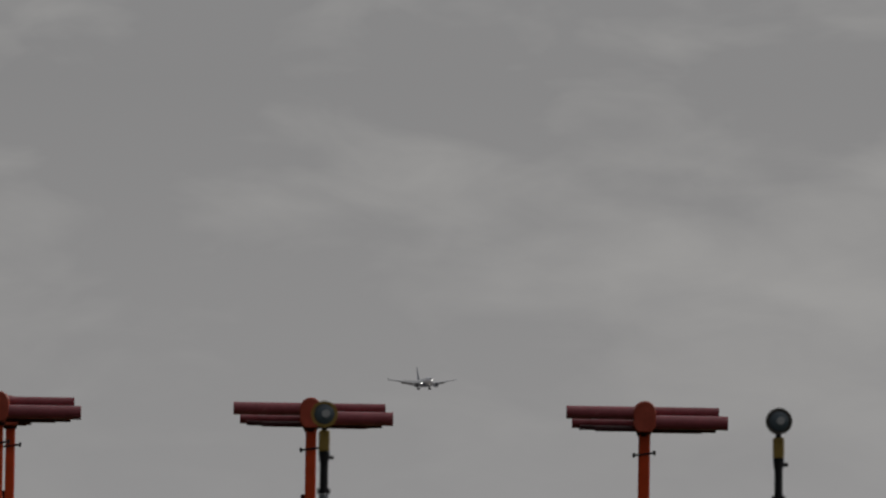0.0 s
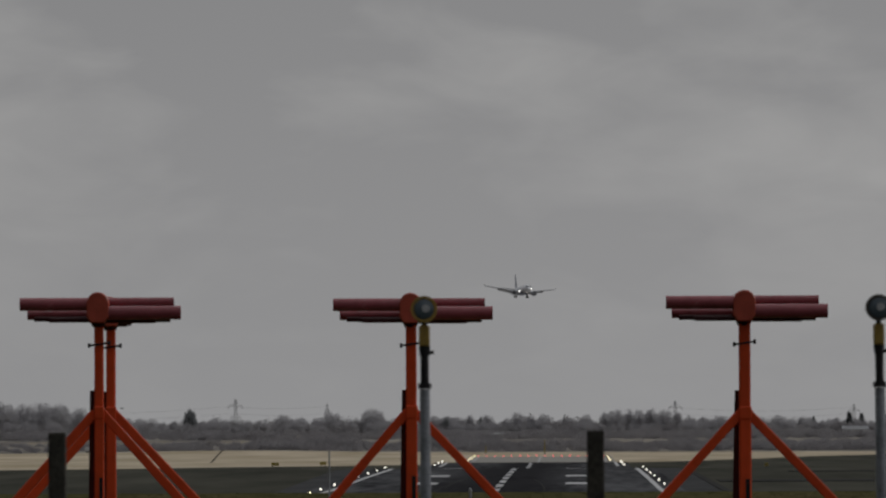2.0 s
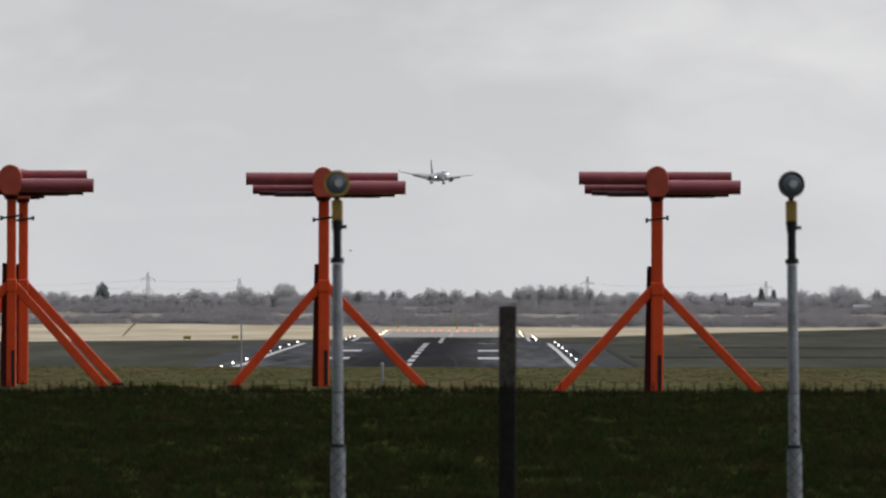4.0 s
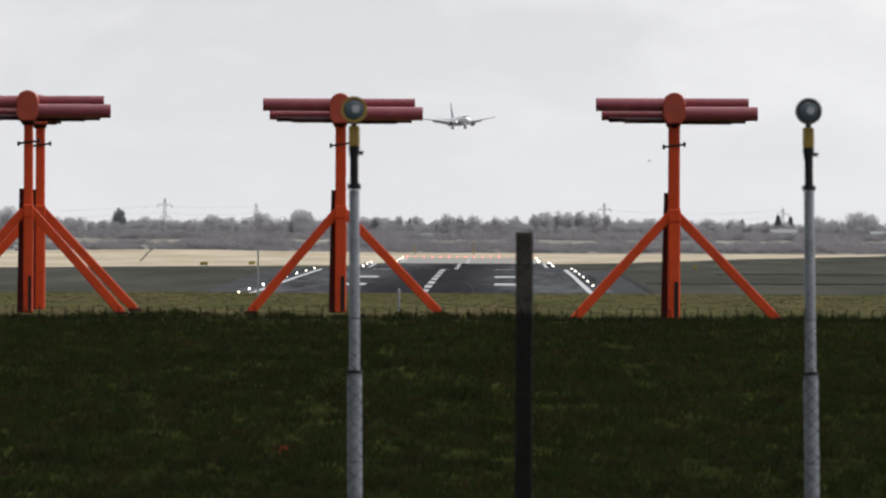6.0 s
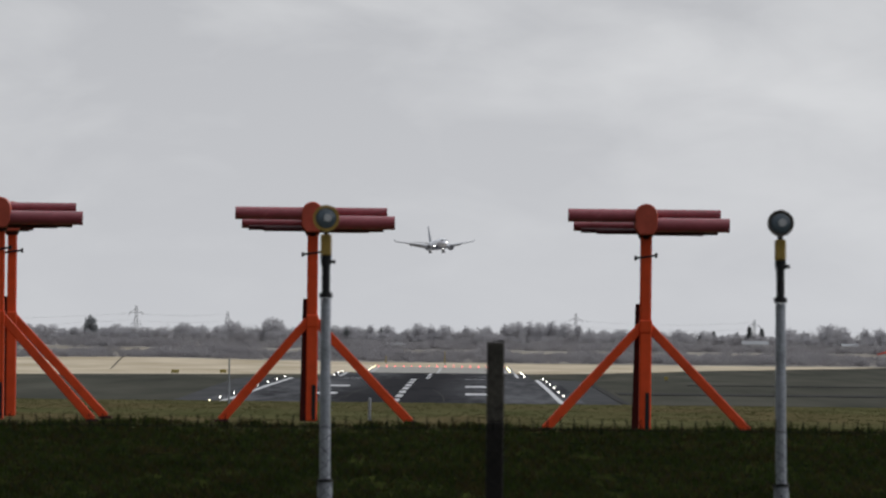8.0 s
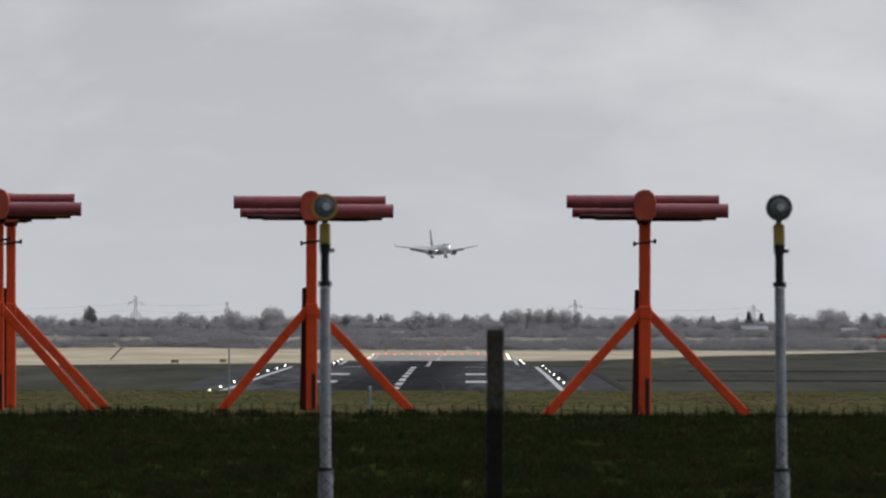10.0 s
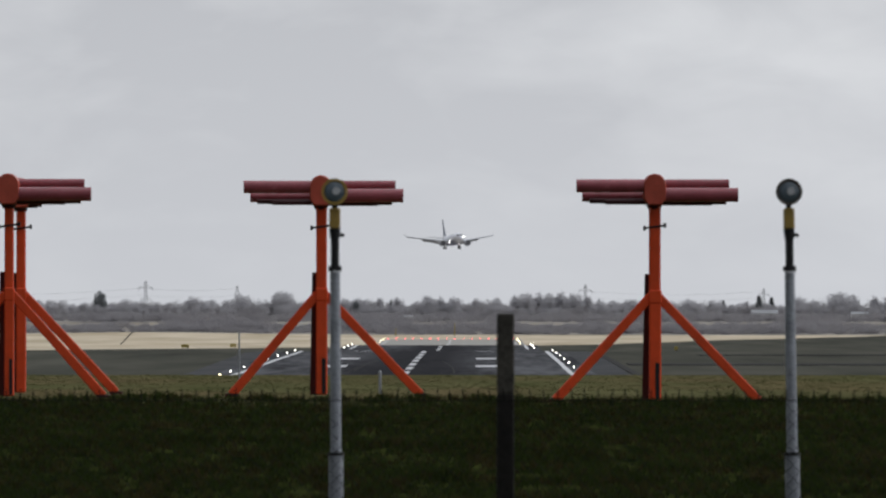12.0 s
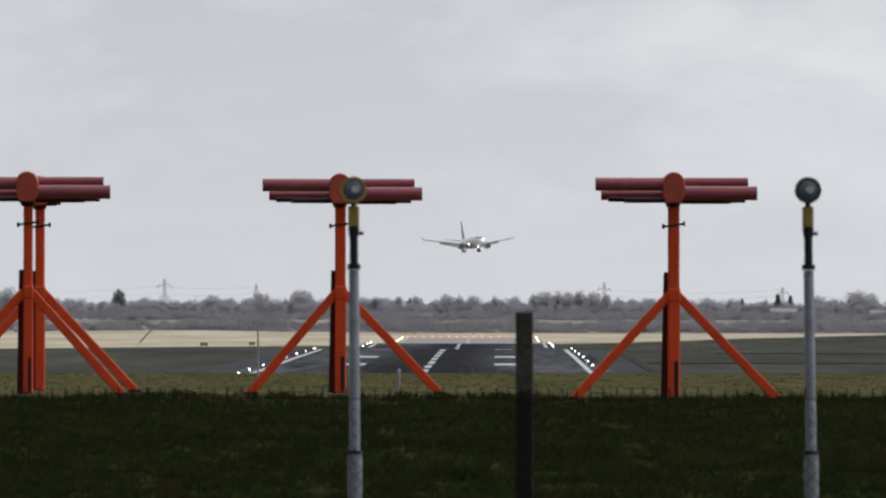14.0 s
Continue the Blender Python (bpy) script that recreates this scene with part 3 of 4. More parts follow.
def build_aerials():
    for x, y, z, left, right, span, thick, label in ((3.426, 107.0, 4.93, 1.47, 1.55, 1.0, 0.170, "orange localizer aerial tripod with faded red tubes, standing alone on turf"),
                                        (-1.575, 110.5, 4.98, 1.37, 1.53, 1.02, 0.165, "orange localizer aerial tripod with faded red tubes behind a lamp pole"),
                                        (-6.28, 109.0, 4.975, 1.45, 1.43, 1.015, 0.138, "orange localizer aerial tripod overlapping another one"),
                                        (-6.324, 113.0, 4.99, 1.45, 1.50, 0.3, 0.145, "orange localizer aerial tripod close behind another one")):
        build_aerial(pose(x, y, z, 0, 0, 0.5), label, left, right, span, thick, span > 0.5)


# ---- approach lamps, fence ----
def build_lamp_pole(x, lean, yellow_long):
    z0 = 4.1
    e = empty("approach_light", pose(x, 50.0, z0), "round approach light on a slim grey pole", "approach light", "approach lights")
    e.rotation_euler = (0, radians(lean), 0)
    top = 6.948 - z0
    head = part("lamp_head", tube(bmesh.new(), (0, -0.07, top), (0, 0.10, top), 0.090, 0.055, 28), M_RIM, e, "round dark lamp housing")
    bm = bmesh.new()
    for k in range(28):
        a, b = 2 * math.pi * k / 28, 2 * math.pi * (k + 1) / 28
        q = [(r * math.cos(t), y, top + r * math.sin(t)) for t, r, y in ((a, 0.072, -0.082), (b, 0.072, -0.082), (b, 0.092, -0.082), (a, 0.092, -0.082))]
        w = [(r * math.cos(t), y, top + r * math.sin(t)) for t, r, y in ((a, 0.092, -0.05), (b, 0.092, -0.05))]
        v = [bm.verts.new(p) for p in q]
        u = [bm.verts.new(p) for p in w]
        bm.faces.new(v)
        bm.faces.new((v[3], v[2], u[1], u[0]))
    part("rim", bm, M_YELLOW if yellow_long else M_RIM, head, "dull rim round the glass")
    bm = bmesh.new()
    bmesh.ops.create_uvsphere(bm, u_segments=24, v_segments=12, radius=0.073, matrix=Matrix.Translation((0, -0.070, top)) @ Matrix.Diagonal((1, 0.25, 1, 1)))
    part("lens", bm, M_LENS, head, "clear glass lens", flat=False)
    # the glass's bright spot, painted as a white disc on the lens
    part("bulb_shield", tube(bmesh.new(), (0.012, -0.094, top + 0.004), (0.012, -0.086, top + 0.004), 0.028, sides=16), M_LINE, head, "white disc for the bright spot in the glass")
    part("neck", tube(bmesh.new(), (0, 0, top - 0.12), (0, 0, top - 0.07), 0.02, sides=10), M_BLACK, e)
    part("bracket", box(bmesh.new(), -0.038, 0.038, -0.04, 0.04, top - 0.258, top - 0.112, 0.012), M_YELLOW, e, "dull yellow bracket")
    part("stem", tube(bmesh.new(), (0, 0, top - 0.53), (0, 0, top - 0.26), 0.029), M_BLACK, e, "black stem")
    part("collar", tube(bmesh.new(), (0, 0, top - 0.325), (0, 0, top - 0.255), 0.034, 0.040), M_BLACK, e)
    part("collar_bolt", tube(bmesh.new(), (0.0, 0, top - 0.30), (0.066, 0, top - 0.30), 0.013, sides=8), M_BLACK, e)
    part("coupling", tube(bmesh.new(), (0, 0, top - 0.552), (0, 0, top - 0.515), 0.046), M_BLACK, e)
    part("pole", tube(bmesh.new(), (0, 0, top - 1.84), (0, 0, top - 0.555), 0.038, 0.035, 20), M_GALV, e, flat=False)
    part("pole_sleeve", tube(bmesh.new(), (0, 0, -0.2), (0, 0, top - 1.82), 0.053, 0.051, 20), M_GALV, e, "grey pole sleeve", flat=False)
    part("seam_ring", tube(bmesh.new(), (0, 0, top - 1.832), (0, 0, top - 1.808), 0.056, sides=20), M_BLACK, e)


def build_fence():
    e = empty("wire_fence", pose(0, 41, 3.97), "dull chain-link wire fence with dark posts", "fence")
    top = 1.63
    for k in range(-2, 3):
        x = 0.467 + 3.07 * k
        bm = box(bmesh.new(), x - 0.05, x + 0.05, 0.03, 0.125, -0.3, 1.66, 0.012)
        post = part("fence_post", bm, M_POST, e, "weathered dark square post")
        # the upper length takes a lighter colour than the post below
        part("post_top", box(bmesh.new(), x - 0.0495, x + 0.0495, 0.0305, 0.1245, 1.655, 2.115, 0.012), M_POST_TOP, post, "lighter upper length of the post")
    bm = bmesh.new()
    pitch, drop = 0.0765, 0.038
    rad = 0.0025
    n = int(round(top / drop))
    for i in range(-86, 87):
        for sgn in (-1, 1):
            ring_prev = None
            for j in range(n + 1):
                x = i * pitch + (sgn * pitch / 2 if j % 2 else 0) * 0.97
                y = 0.004 * sgn * (1 if j % 2 else -1)
                z = j * drop
                x += 0.006 * noise.noise(Vector((i * 0.7, j * 0.4, 5)))
                y += 0.01 * noise.noise(Vector((i * 0.12, j * 0.1, 9)))
                ring = [bm.verts.new((x + rad * math.cos(a), y + rad * math.sin(a), z)) for a in (0.5, 2.6, 4.7)]
                if ring_prev:
                    for q in range(3):
                        bm.faces.new((ring_prev[q], ring_prev[(q + 1) % 3], ring[(q + 1) % 3], ring[q]))
                ring_prev = ring
        tube(bm, (i * pitch, 0, top - 0.01), (i * pitch + random.uniform(-0.012, 0.012), random.uniform(-0.01, 0.01), top + random.uniform(0.045, 0.06)), 0.0048, 0.0032, 5)
    mesh = part("wire_mesh", bm, M_WIRE, e, "chain-link mesh with twisted ends")
    mesh["kind"] = "stuff"
    for z in (0.8, top - 0.012):
        part("line_wire", tube(bmesh.new(), (-6.6, 0.006, z), (6.6, 0.006, z), 0.0022, sides=5), M_WIRE, e)


def build_small_posts():
    for x, y, h, r in ((-3.84, 150, 0.98, 0.017), (-0.72, 119, 0.36, 0.025), (7.6, 150, 1.1, 0.03)):
        e = empty("marker_post", pose(x, y, terrain(x, y)), "thin pale grey marker post in the turf", "post", "marker posts")
        part("shaft", tube(bmesh.new(), (0, 0, -0.1), (0, 0, h), r, sides=10), M_GALV, e)
        part("cap", tube(bmesh.new(), (0, 0, h), (0, 0, h + 0.03), r * 1.15, r * 0.6, sides=10), M_GALV, e)


# ---- aeroplane and bird ----
def build_plane():
    """A twin-jet airliner, nose along -y, wings along x; the middle of the fuselage is at its origin."""
    e = empty("airliner", pose(5.9, 3720, EYE + 87), "white twin-jet airliner with navy belly, wheels down, landing", "airplane")
    R = 1.95
    rings = []
    for y, r, zc in ((-18.6, 0.12, -0.55), (-18.2, 0.55, -0.5), (-17.4, 1.0, -0.38), (-16.2, 1.45, -0.2), (-14.6, 1.8, -0.05), (-12.5, R, 0), (8.0, R, 0), (12, 1.65, 0.3), (15.5, 1.1, 0.75), (18.5, 0.5, 1.2), (19.6, 0.2, 1.4)):
        rings.append([(r * math.cos(2 * math.pi * k / 28), y, zc + r * math.sin(2 * math.pi * k / 28)) for k in range(28)])
    part("fuselage", loft(bmesh.new(), rings), M_PLANE, e, flat=False)
    # belly skin
    rings = []
    for y, r, zc in ((-15.5, 1.60, -0.12), (-12.5, R + 0.03, 0), (8.0, R + 0.03, 0), (11.5, 1.74, 0.26)):
        arc = [math.radians(a) for a in range(200, 341, 10)]
        outer = [(r * math.cos(a), y, zc + r * math.sin(a)) for a in arc]
        inner = [((r - 0.12) * math.cos(a), y, zc + (r - 0.12) * math.sin(a)) for a in arc[::-1]]
        rings.append(outer + inner)
    part("belly_skin", loft(bmesh.new(), rings), M_NAVY, e, "navy painted belly", flat=False)
    bm = box(bmesh.new(), -1.9, 1.9, -4.5, 5.0, -2.35, -1.2, 0.5)
    part("belly_fairing", bm, M_NAVY, e)
    for s in (-1, 1):
        for x0, x1, y, z in ((0.08, 0.75, -16.75, 0.95), (0.85, 1.2, -16.3, 0.9)):
            part("cockpit_window", box(bmesh.new(), *sorted((s * x0, s * x1)), y - 0.25, y + 0.35, z - 0.22, z + 0.22, 0.08), M_PANE, e)

        def wing_ring(x, y, z, chord, thick):
            prof = ((0, 0), (0.06, 0.45), (0.3, 0.62), (0.65, 0.38), (1.0, 0.02), (0.65, -0.25), (0.3, -0.4), (0.06, -0.3))
            return [(s * x, y + a * chord, z + b * thick) for a, b in prof]

        wing = part("wing", loft(bmesh.new(), [wing_ring(1.0, -5.5, -1.15, 7.8, 1.0), wing_ring(5.6, -2.6, -0.55, 5.2, 0.68), wing_ring(17.2, 4.1, 1.35, 1.7, 0.40)]), M_WING, e, "grey wing")
        part("winglet", loft(bmesh.new(), [wing_ring(17.15, 4.2, 1.35, 1.6, 0.30), [(p[0] + s * 0.8, p[1] + 1.0, p[2] + 1.0) for p in wing_ring(17.2, 4.4, 1.35, 0.8, 0.22)]]), M_WING, wing)
        bm = loft(bmesh.new(), [[(s * x, y, z), (s * x, y + c, z - 0.85 * c), (s * x, y + c, z - 0.85 * c - 0.12), (s * x, y, z - 0.15)] for x, y, z, c in ((2.0, 2.0, -1.15, 1.05), (5.6, 2.45, -0.7, 0.85), (11.4, 3.8, 0.4, 0.6))])
        part("flap", bm, M_WING, wing, "lowered grey flap")
        for x, y, z in ((3.4, 2.9, -1.2), (7.6, 3.0, -0.75), (10.2, 3.6, -0.35)):
            part("flap_fairing", loft(bmesh.new(), [[(s * x + 0.22 * w * math.cos(t), y + d, z - 0.25 * abs(d) * 0.4 + 0.28 * w * math.sin(t)) for t in (0, 1.05, 2.1, 3.14, 4.19, 5.24)] for d, w in ((-1.6, 0.2), (-0.4, 1.0), (1.0, 0.9), (2.2, 0.15))]), M_WING, wing)
        engine = part("engine", loft(bmesh.new(), [[(s * 5.0 + r * math.cos(2 * math.pi * k / 20), y, -1.75 + r * math.sin(2 * math.pi * k / 20)) for k in range(20)] for y, r in ((-6.9, 1.06), (-6.6, 1.18), (-5.4, 1.2), (-3.6, 1.05), (-2.4, 0.7))]), M_COWL, e, "grey engine cowling", flat=False)
        bm = bmesh.new()
        for k in range(20):
            a, b = 2 * math.pi * k / 20, 2 * math.pi * (k + 1) / 20
            v = [bm.verts.new((s * 5.0 + r * math.cos(t), y, -1.75 + r * math.sin(t))) for t, r, y in ((a, 0.94, -6.75), (b, 0.94, -6.75), (b, 1.14, -6.96), (a, 1.14, -6.96))]
            v2 = [bm.verts.new((s * 5.0 + 1.19 * math.cos(t), -6.6, -1.75 + 1.19 * math.sin(t))) for t in (a, b)]
            bm.faces.new(v)
            bm.faces.new((v[3], v[2], v2[1], v2[0]))
        part("intake_lip", bm, M_STEEL, engine, "bright metal intake lip")
        part("fan", tube(bmesh.new(), (s * 5.0, -6.93, -1.75), (s * 5.0, -6.8, -1.75), 0.92, sides=20), M_FAN, engine, "grey fan face")
        part("pylon", box(bmesh.new(), s * 5.0 - 0.15, s * 5.0 + 0.15, -5.2, -1.5, -1.2, -0.6, 0.05), M_WING, engine)
        part("tailplane", loft(bmesh.new(), [wing_ring(0.6, 14.2, 1.15, 3.6, 0.4), wing_ring(7.15, 17.8, 1.95, 1.3, 0.12)]), M_WING, e, "grey tailplane")
        gear = part("main_gear_leg", tube(bmesh.new(), (s * 2.86, 0.4, -1.2), (s * 2.86, 0.7, -3.3), 0.16, sides=10), M_STEEL, e)
        part("gear_door", box(bmesh.new(), s * 3.1 - 0.04, s * 3.1 + 0.04, 0.0, 1.2, -3.0, -1.3), M_WING, gear)
        for d in (-0.43, 0.43):
            part("tyre", tube(bmesh.new(), (s * 2.86 + d - 0.2, 0.7, -3.3), (s * 2.86 + d + 0.2, 0.7, -3.3), 0.56, sides=18), M_DARK, gear, "black tyre")
    fin = [[(w * t, y, z) for w, y in ((0, y0), (1, y0 + c * 0.3), (0.8, y0 + c * 0.7), (0, y0 + c), (-0.8, y0 + c * 0.7), (-1, y0 + c * 0.3))] for z, y0, c, t in ((1.2, 11.2, 6.9, 0.22), (2.6, 13.6, 5.3, 0.17), (8.75, 18.4, 2.2, 0.10))]
    part("fin", loft(bmesh.new(), fin), M_NAVY, e, "navy tail fin")
    gear = part("nose_gear_leg", tube(bmesh.new(), (0, -13.6, -1.4), (0, -13.8, -3.35), 0.11, sides=10), M_STEEL, e)
    for d in (-0.24, 0.24):
        part("tyre", tube(bmesh.new(), (d - 0.1, -13.8, -3.2), (d + 0.1, -13.8, -3.2), 0.36, sides=16), M_DARK, gear, "black tyre")
    # the last is an added glow for the bright spot on the nose's side
    for x, y, z, r in ((-2.1, -5.5, -1.05, 0.2), (2.1, -5.5, -1.05, 0.16), (0.0, -13.95, -2.3, 0.10), (1.62, -14.9, 0.2, 0.30)):
        bm = bmesh.new()
        bmesh.ops.create_uvsphere(bm, u_segments=10, v_segments=8, radius=r, matrix=Matrix.Translation((x, y, z)) @ Matrix.Diagonal((1, 0.5, 1, 1)))
        part("landing_light", bm, M_LANDING, e, "white glow of the landing lights and nose side", flat=False)
    return e


def build_bird():
    e = empty("bird", pose(-40, 300, 8), "small dark bird flying over the airfield", "bird")
    e.scale = (0.6, 0.6, 0.6)
    bm = loft(bmesh.new(), [[(0, y, 0)] * 0 + [(r * math.cos(t), y, r * math.sin(t)) for t in (0, 1.05, 2.1, 3.14, 4.19, 5.24)] for y, r in ((-0.1, 0.008), (-0.06, 0.025), (0.01, 0.032), (0.08, 0.02), (0.13, 0.008))])
    part("body", bm, M_DARK, e)
    for s in (-1, 1):
        bm = loft(bmesh.new(), [[(s * x, y0, z), (s * x, y0 + c, z), (s * x, y0 + c, z + 0.012), (s * x, y0, z + 0.012)] for x, y0, c, z in ((0.015, -0.05, 0.09, 0.01), (0.09, -0.06, 0.075, 0.04), (0.18, -0.015, 0.03, 0.025))])
        part("wing", bm, M_DARK, e)
    return e


# ---- far land ----
def tree_meshes(kind, seed):
    """Trunk with limbs, and a domed crown of twig slivers with gaps, for a tree one unit high."""
    rnd = random.Random(seed)
    bm = bmesh.new()
    tube(bm, (0, 0, -0.05), (0, 0, 0.45), 0.022, 0.014, 7)
    wide = {"round": 0.46, "tall": 0.25, "low": 0.85, "fir": 0.24, "pine": 0.34}[kind]
    count = {"round": 5200, "tall": 3600, "low": 1500, "fir": 2200, "pine": 3800}[kind]
    if kind == "fir":
        tube(bm, (0, 0, 0.4), (0, 0, 0.97), 0.014, 0.003, 6)
    else:
        for k in range(12 if kind != "low" else 6):
            a, up = k * 2.4 + rnd.uniform(-0.3, 0.3), rnd.uniform(0.45, 0.92)
            r = wide * rnd.uniform(0.3, 0.9) * math.sin(math.pi * min(0.9, up)) ** 0.5
            tube(bm, (0, 0, rnd.uniform(0.12, 0.4)), (r * math.cos(a), r * math.sin(a), up), 0.010, 0.002, 5)
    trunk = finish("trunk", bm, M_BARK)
    verts, faces = [], []
    while len(faces) < count:
        d = Vector((rnd.gauss(0, 1), rnd.gauss(0, 1), rnd.gauss(0, 1))).normalized()
        if kind == "fir":
            z = 0.06 + 0.93 * rnd.random()
            a = rnd.uniform(0, 6.3)
            r = (wide * (1.0 - z) + 0.012) * (0.75 + 0.35 * math.sin(z * 46 + 2 * math.sin(a))) * rnd.random() ** 0.5
            c, gap = Vector((r * math.cos(a), r * math.sin(a), z)), 0.0
            way = Vector((math.cos(a), math.sin(a), -0.2))
        else:
            bulge = 0.86 + 0.34 * noise.noise(d * 2.1 + Vector((seed, 0, 0))) + 0.16 * noise.noise(d * 5.0 + Vector((0, seed, 0)))
            r = rnd.random() ** 0.42 * bulge
            low = kind == "low"
            mid, tall = (0.05, 0.9) if low else (0.50, 0.50)
            c = Vector((d.x * r * wide, d.y * r * wide, mid + (abs(d.z) if low else d.z) * r * tall))
            if not low and c.z < 0.5:
                c.z = 0.5 - (0.5 - c.z) * 0.92
            gap = noise.noise(c * 7.0 + Vector((seed * 3, 1, 2)))
            way = d * 0.7 + Vector((0, 0, 0.45))
        if gap < -0.28 or c.z < 0.0:
            continue
        way = (way + Vector((rnd.gauss(0, 0.4), rnd.gauss(0, 0.4), rnd.gauss(0, 0.4)))).normalized()
        side = way.cross(Vector((rnd.gauss(0, 1), rnd.gauss(0, 1), rnd.gauss(0, 1)))).normalized()
        n = rnd.uniform(0.03, 0.08)
        wdt = rnd.uniform(0.004, 0.010) if kind in ("round", "tall") else rnd.uniform(0.010, 0.018) if kind != "low" else rnd.uniform(0.02, 0.04)
        i = len(verts)
        verts += [tuple(c - side * wdt), tuple(c + side * wdt), tuple(c + way * n)]
        faces.append((i, i + 1, i + 2))
    crown = bpy.data.meshes.new("crown")
    crown.from_pydata(verts, [], faces)
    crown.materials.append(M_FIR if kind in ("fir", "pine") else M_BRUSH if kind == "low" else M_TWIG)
    return trunk, crown


TREE_WORDS = {"round": "bare winter tree with a rounded crown, greyed for haze", "tall": "slender bare grey winter tree in the far wood",
              "low": "low bare bush in the far scrub, greyed for haze", "fir": "conifer above the far tree line, paled for haze", "pine": "dense evergreen tree above the far wood, paled for haze"}


def build_trees():
    protos = {}
    for kind, count in (("round", 4), ("tall", 3), ("low", 4), ("fir", 2), ("pine", 2)):
        protos[kind] = [tree_meshes(kind, 11 * k + len(kind)) for k in range(count)]

    def tree(kind, x, y, h, k, wide=1.0):
        trunk, crown = protos[kind][k % len(protos[kind])]
        z = terrain(x, y)
        e = empty("bush" if kind == "low" else "tree", pose(x, y, z - 0.02 * h, 0, 0, (k * 137) % 360) @ Matrix.Diagonal((h * wide, h * wide, h, 1)),
                  TREE_WORDS[kind], "bush" if kind == "low" else "tree", "far tree line")
        for name, me in (("trunk", trunk), ("crown", crown)):
            o = new(name, me)
            o.parent = e

    rnd = random.Random(5)
    k = 0
    # wood along the skyline, in two rows
    for y0, lo, hi, gap in ((3340, 6.0, 9.0, 3.4), (3270, 4.5, 7.0, 3.6)):
        x = -260.0
        while x < 260:
            tree(rnd.choice(("round", "round", "tall", "low") if k % 5 == 0 else ("round", "round", "low")), x, y0 + rnd.uniform(-25, 25), rnd.uniform(lo, hi), k, 1.15)
            x += gap * rnd.uniform(0.6, 1.4)
            k += 1
    # single taller trees: place along the wood, height
    for x, h, kind, broad in ((-147.6, 12.2, "pine", 0.85), (-106, 9.5, "round", 1.2), (-83, 10.8, "round", 1.25), (-64.5, 12.2, "round", 1.25), (-200, 13, "round", 1), (-193, 11.5, "tall", 1), (-183, 9.5, "round", 1), (-208, 15, "round", 1), (-216, 15.5, "round", 1.1), (-225, 15, "round", 1), (-234, 16, "round", 1.1), (-244, 15, "tall", 1.4), (-252, 16, "round", 1.1), (-90, 8, "round", 1),
                              (-12, 9, "tall", 1), (-20, 9, "tall", 1), (2, 10, "round", 1), (8, 9.5, "tall", 1), (14, 9.5, "round", 1), (24, 9, "tall", 1), (33, 9, "round", 1), (42, 10, "tall", 1.2),
                              (47, 11.5, "round", 1), (53, 11.6, "tall", 1.3), (58, 11, "round", 1), (63, 11.8, "tall", 1.3), (69, 11.4, "round", 1), (75, 10, "tall", 1), (86, 7.5, "round", 1), (122, 8.5, "round", 1.3), (113, 7.5, "round", 1.2),
                              (137.3, 7.6, "fir", 1.2), (154.0, 9.6, "fir", 1.5), (159.8, 9.0, "fir", 1.4), (172, 9.5, "round", 1.2), (190, 11.8, "round", 1.25), (197, 10.5, "round", 1), (207, 10, "tall", 1), (214, 10, "round", 1), (-31, 7.5, "pine", 0.7), (-15, 7.6, "fir", 1.0)):
        tree(kind, x, 3300 + rnd.uniform(-15, 15), h, k, broad)
        k += 1
    # scrub in front of the wood, joined
    spots = []
    for y, hh, gap in ((2770, 2.8, 2.6), (2820, 3.6, 2.6), (2890, 3.4, 2.8), (3090, 3.8, 2.8), (3150, 4.0, 2.8), (3205, 4.2, 2.8)):
        x = -235.0
        while x < 235:
            yy, h = y + rnd.uniform(-22, 22), hh * (0.85 + 0.5 * noise.noise(Vector((x * 0.03, y * 0.01, 2)))) * rnd.uniform(0.6, 1.35)
            if y < 2900:                           # thickets by the dry field, a continuous hedge further along
                h *= 1.55 if -134 < x < -121 or -102 < x < -94 or -92 < x < -58 else 1.3 if x > -45 else 0.9
            spots.append((x, yy, h))
            x += gap * rnd.uniform(0.5, 1.7)
    cov, cof, base = [], [], 0
    for k, (x, y, h) in enumerate(spots):
        me = protos["low"][k % len(protos["low"])][1]
        co = np.empty(len(me.vertices) * 3)
        me.vertices.foreach_get("co", co)
        co = co.reshape(-1, 3)
        a = k * 2.1
        turn = np.array([[math.cos(a), -math.sin(a), 0], [math.sin(a), math.cos(a), 0], [0, 0, 1]])
        cov.append((co @ turn.T) * (h * 1.35, h * 1.35, h) + (x, y, terrain(x, y) - 0.1))
        cof.append(np.arange(len(co)).reshape(-1, 3) + base)
        base += len(co)
    me = bpy.data.meshes.new("scrub")
    me.from_pydata(np.concatenate(cov).tolist(), [], np.concatenate(cof).tolist())
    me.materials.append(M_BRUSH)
    tagged(new("scrub", me), "bare scrub and hedges before the far wood, greyed for haze", "scrub", kind="stuff")


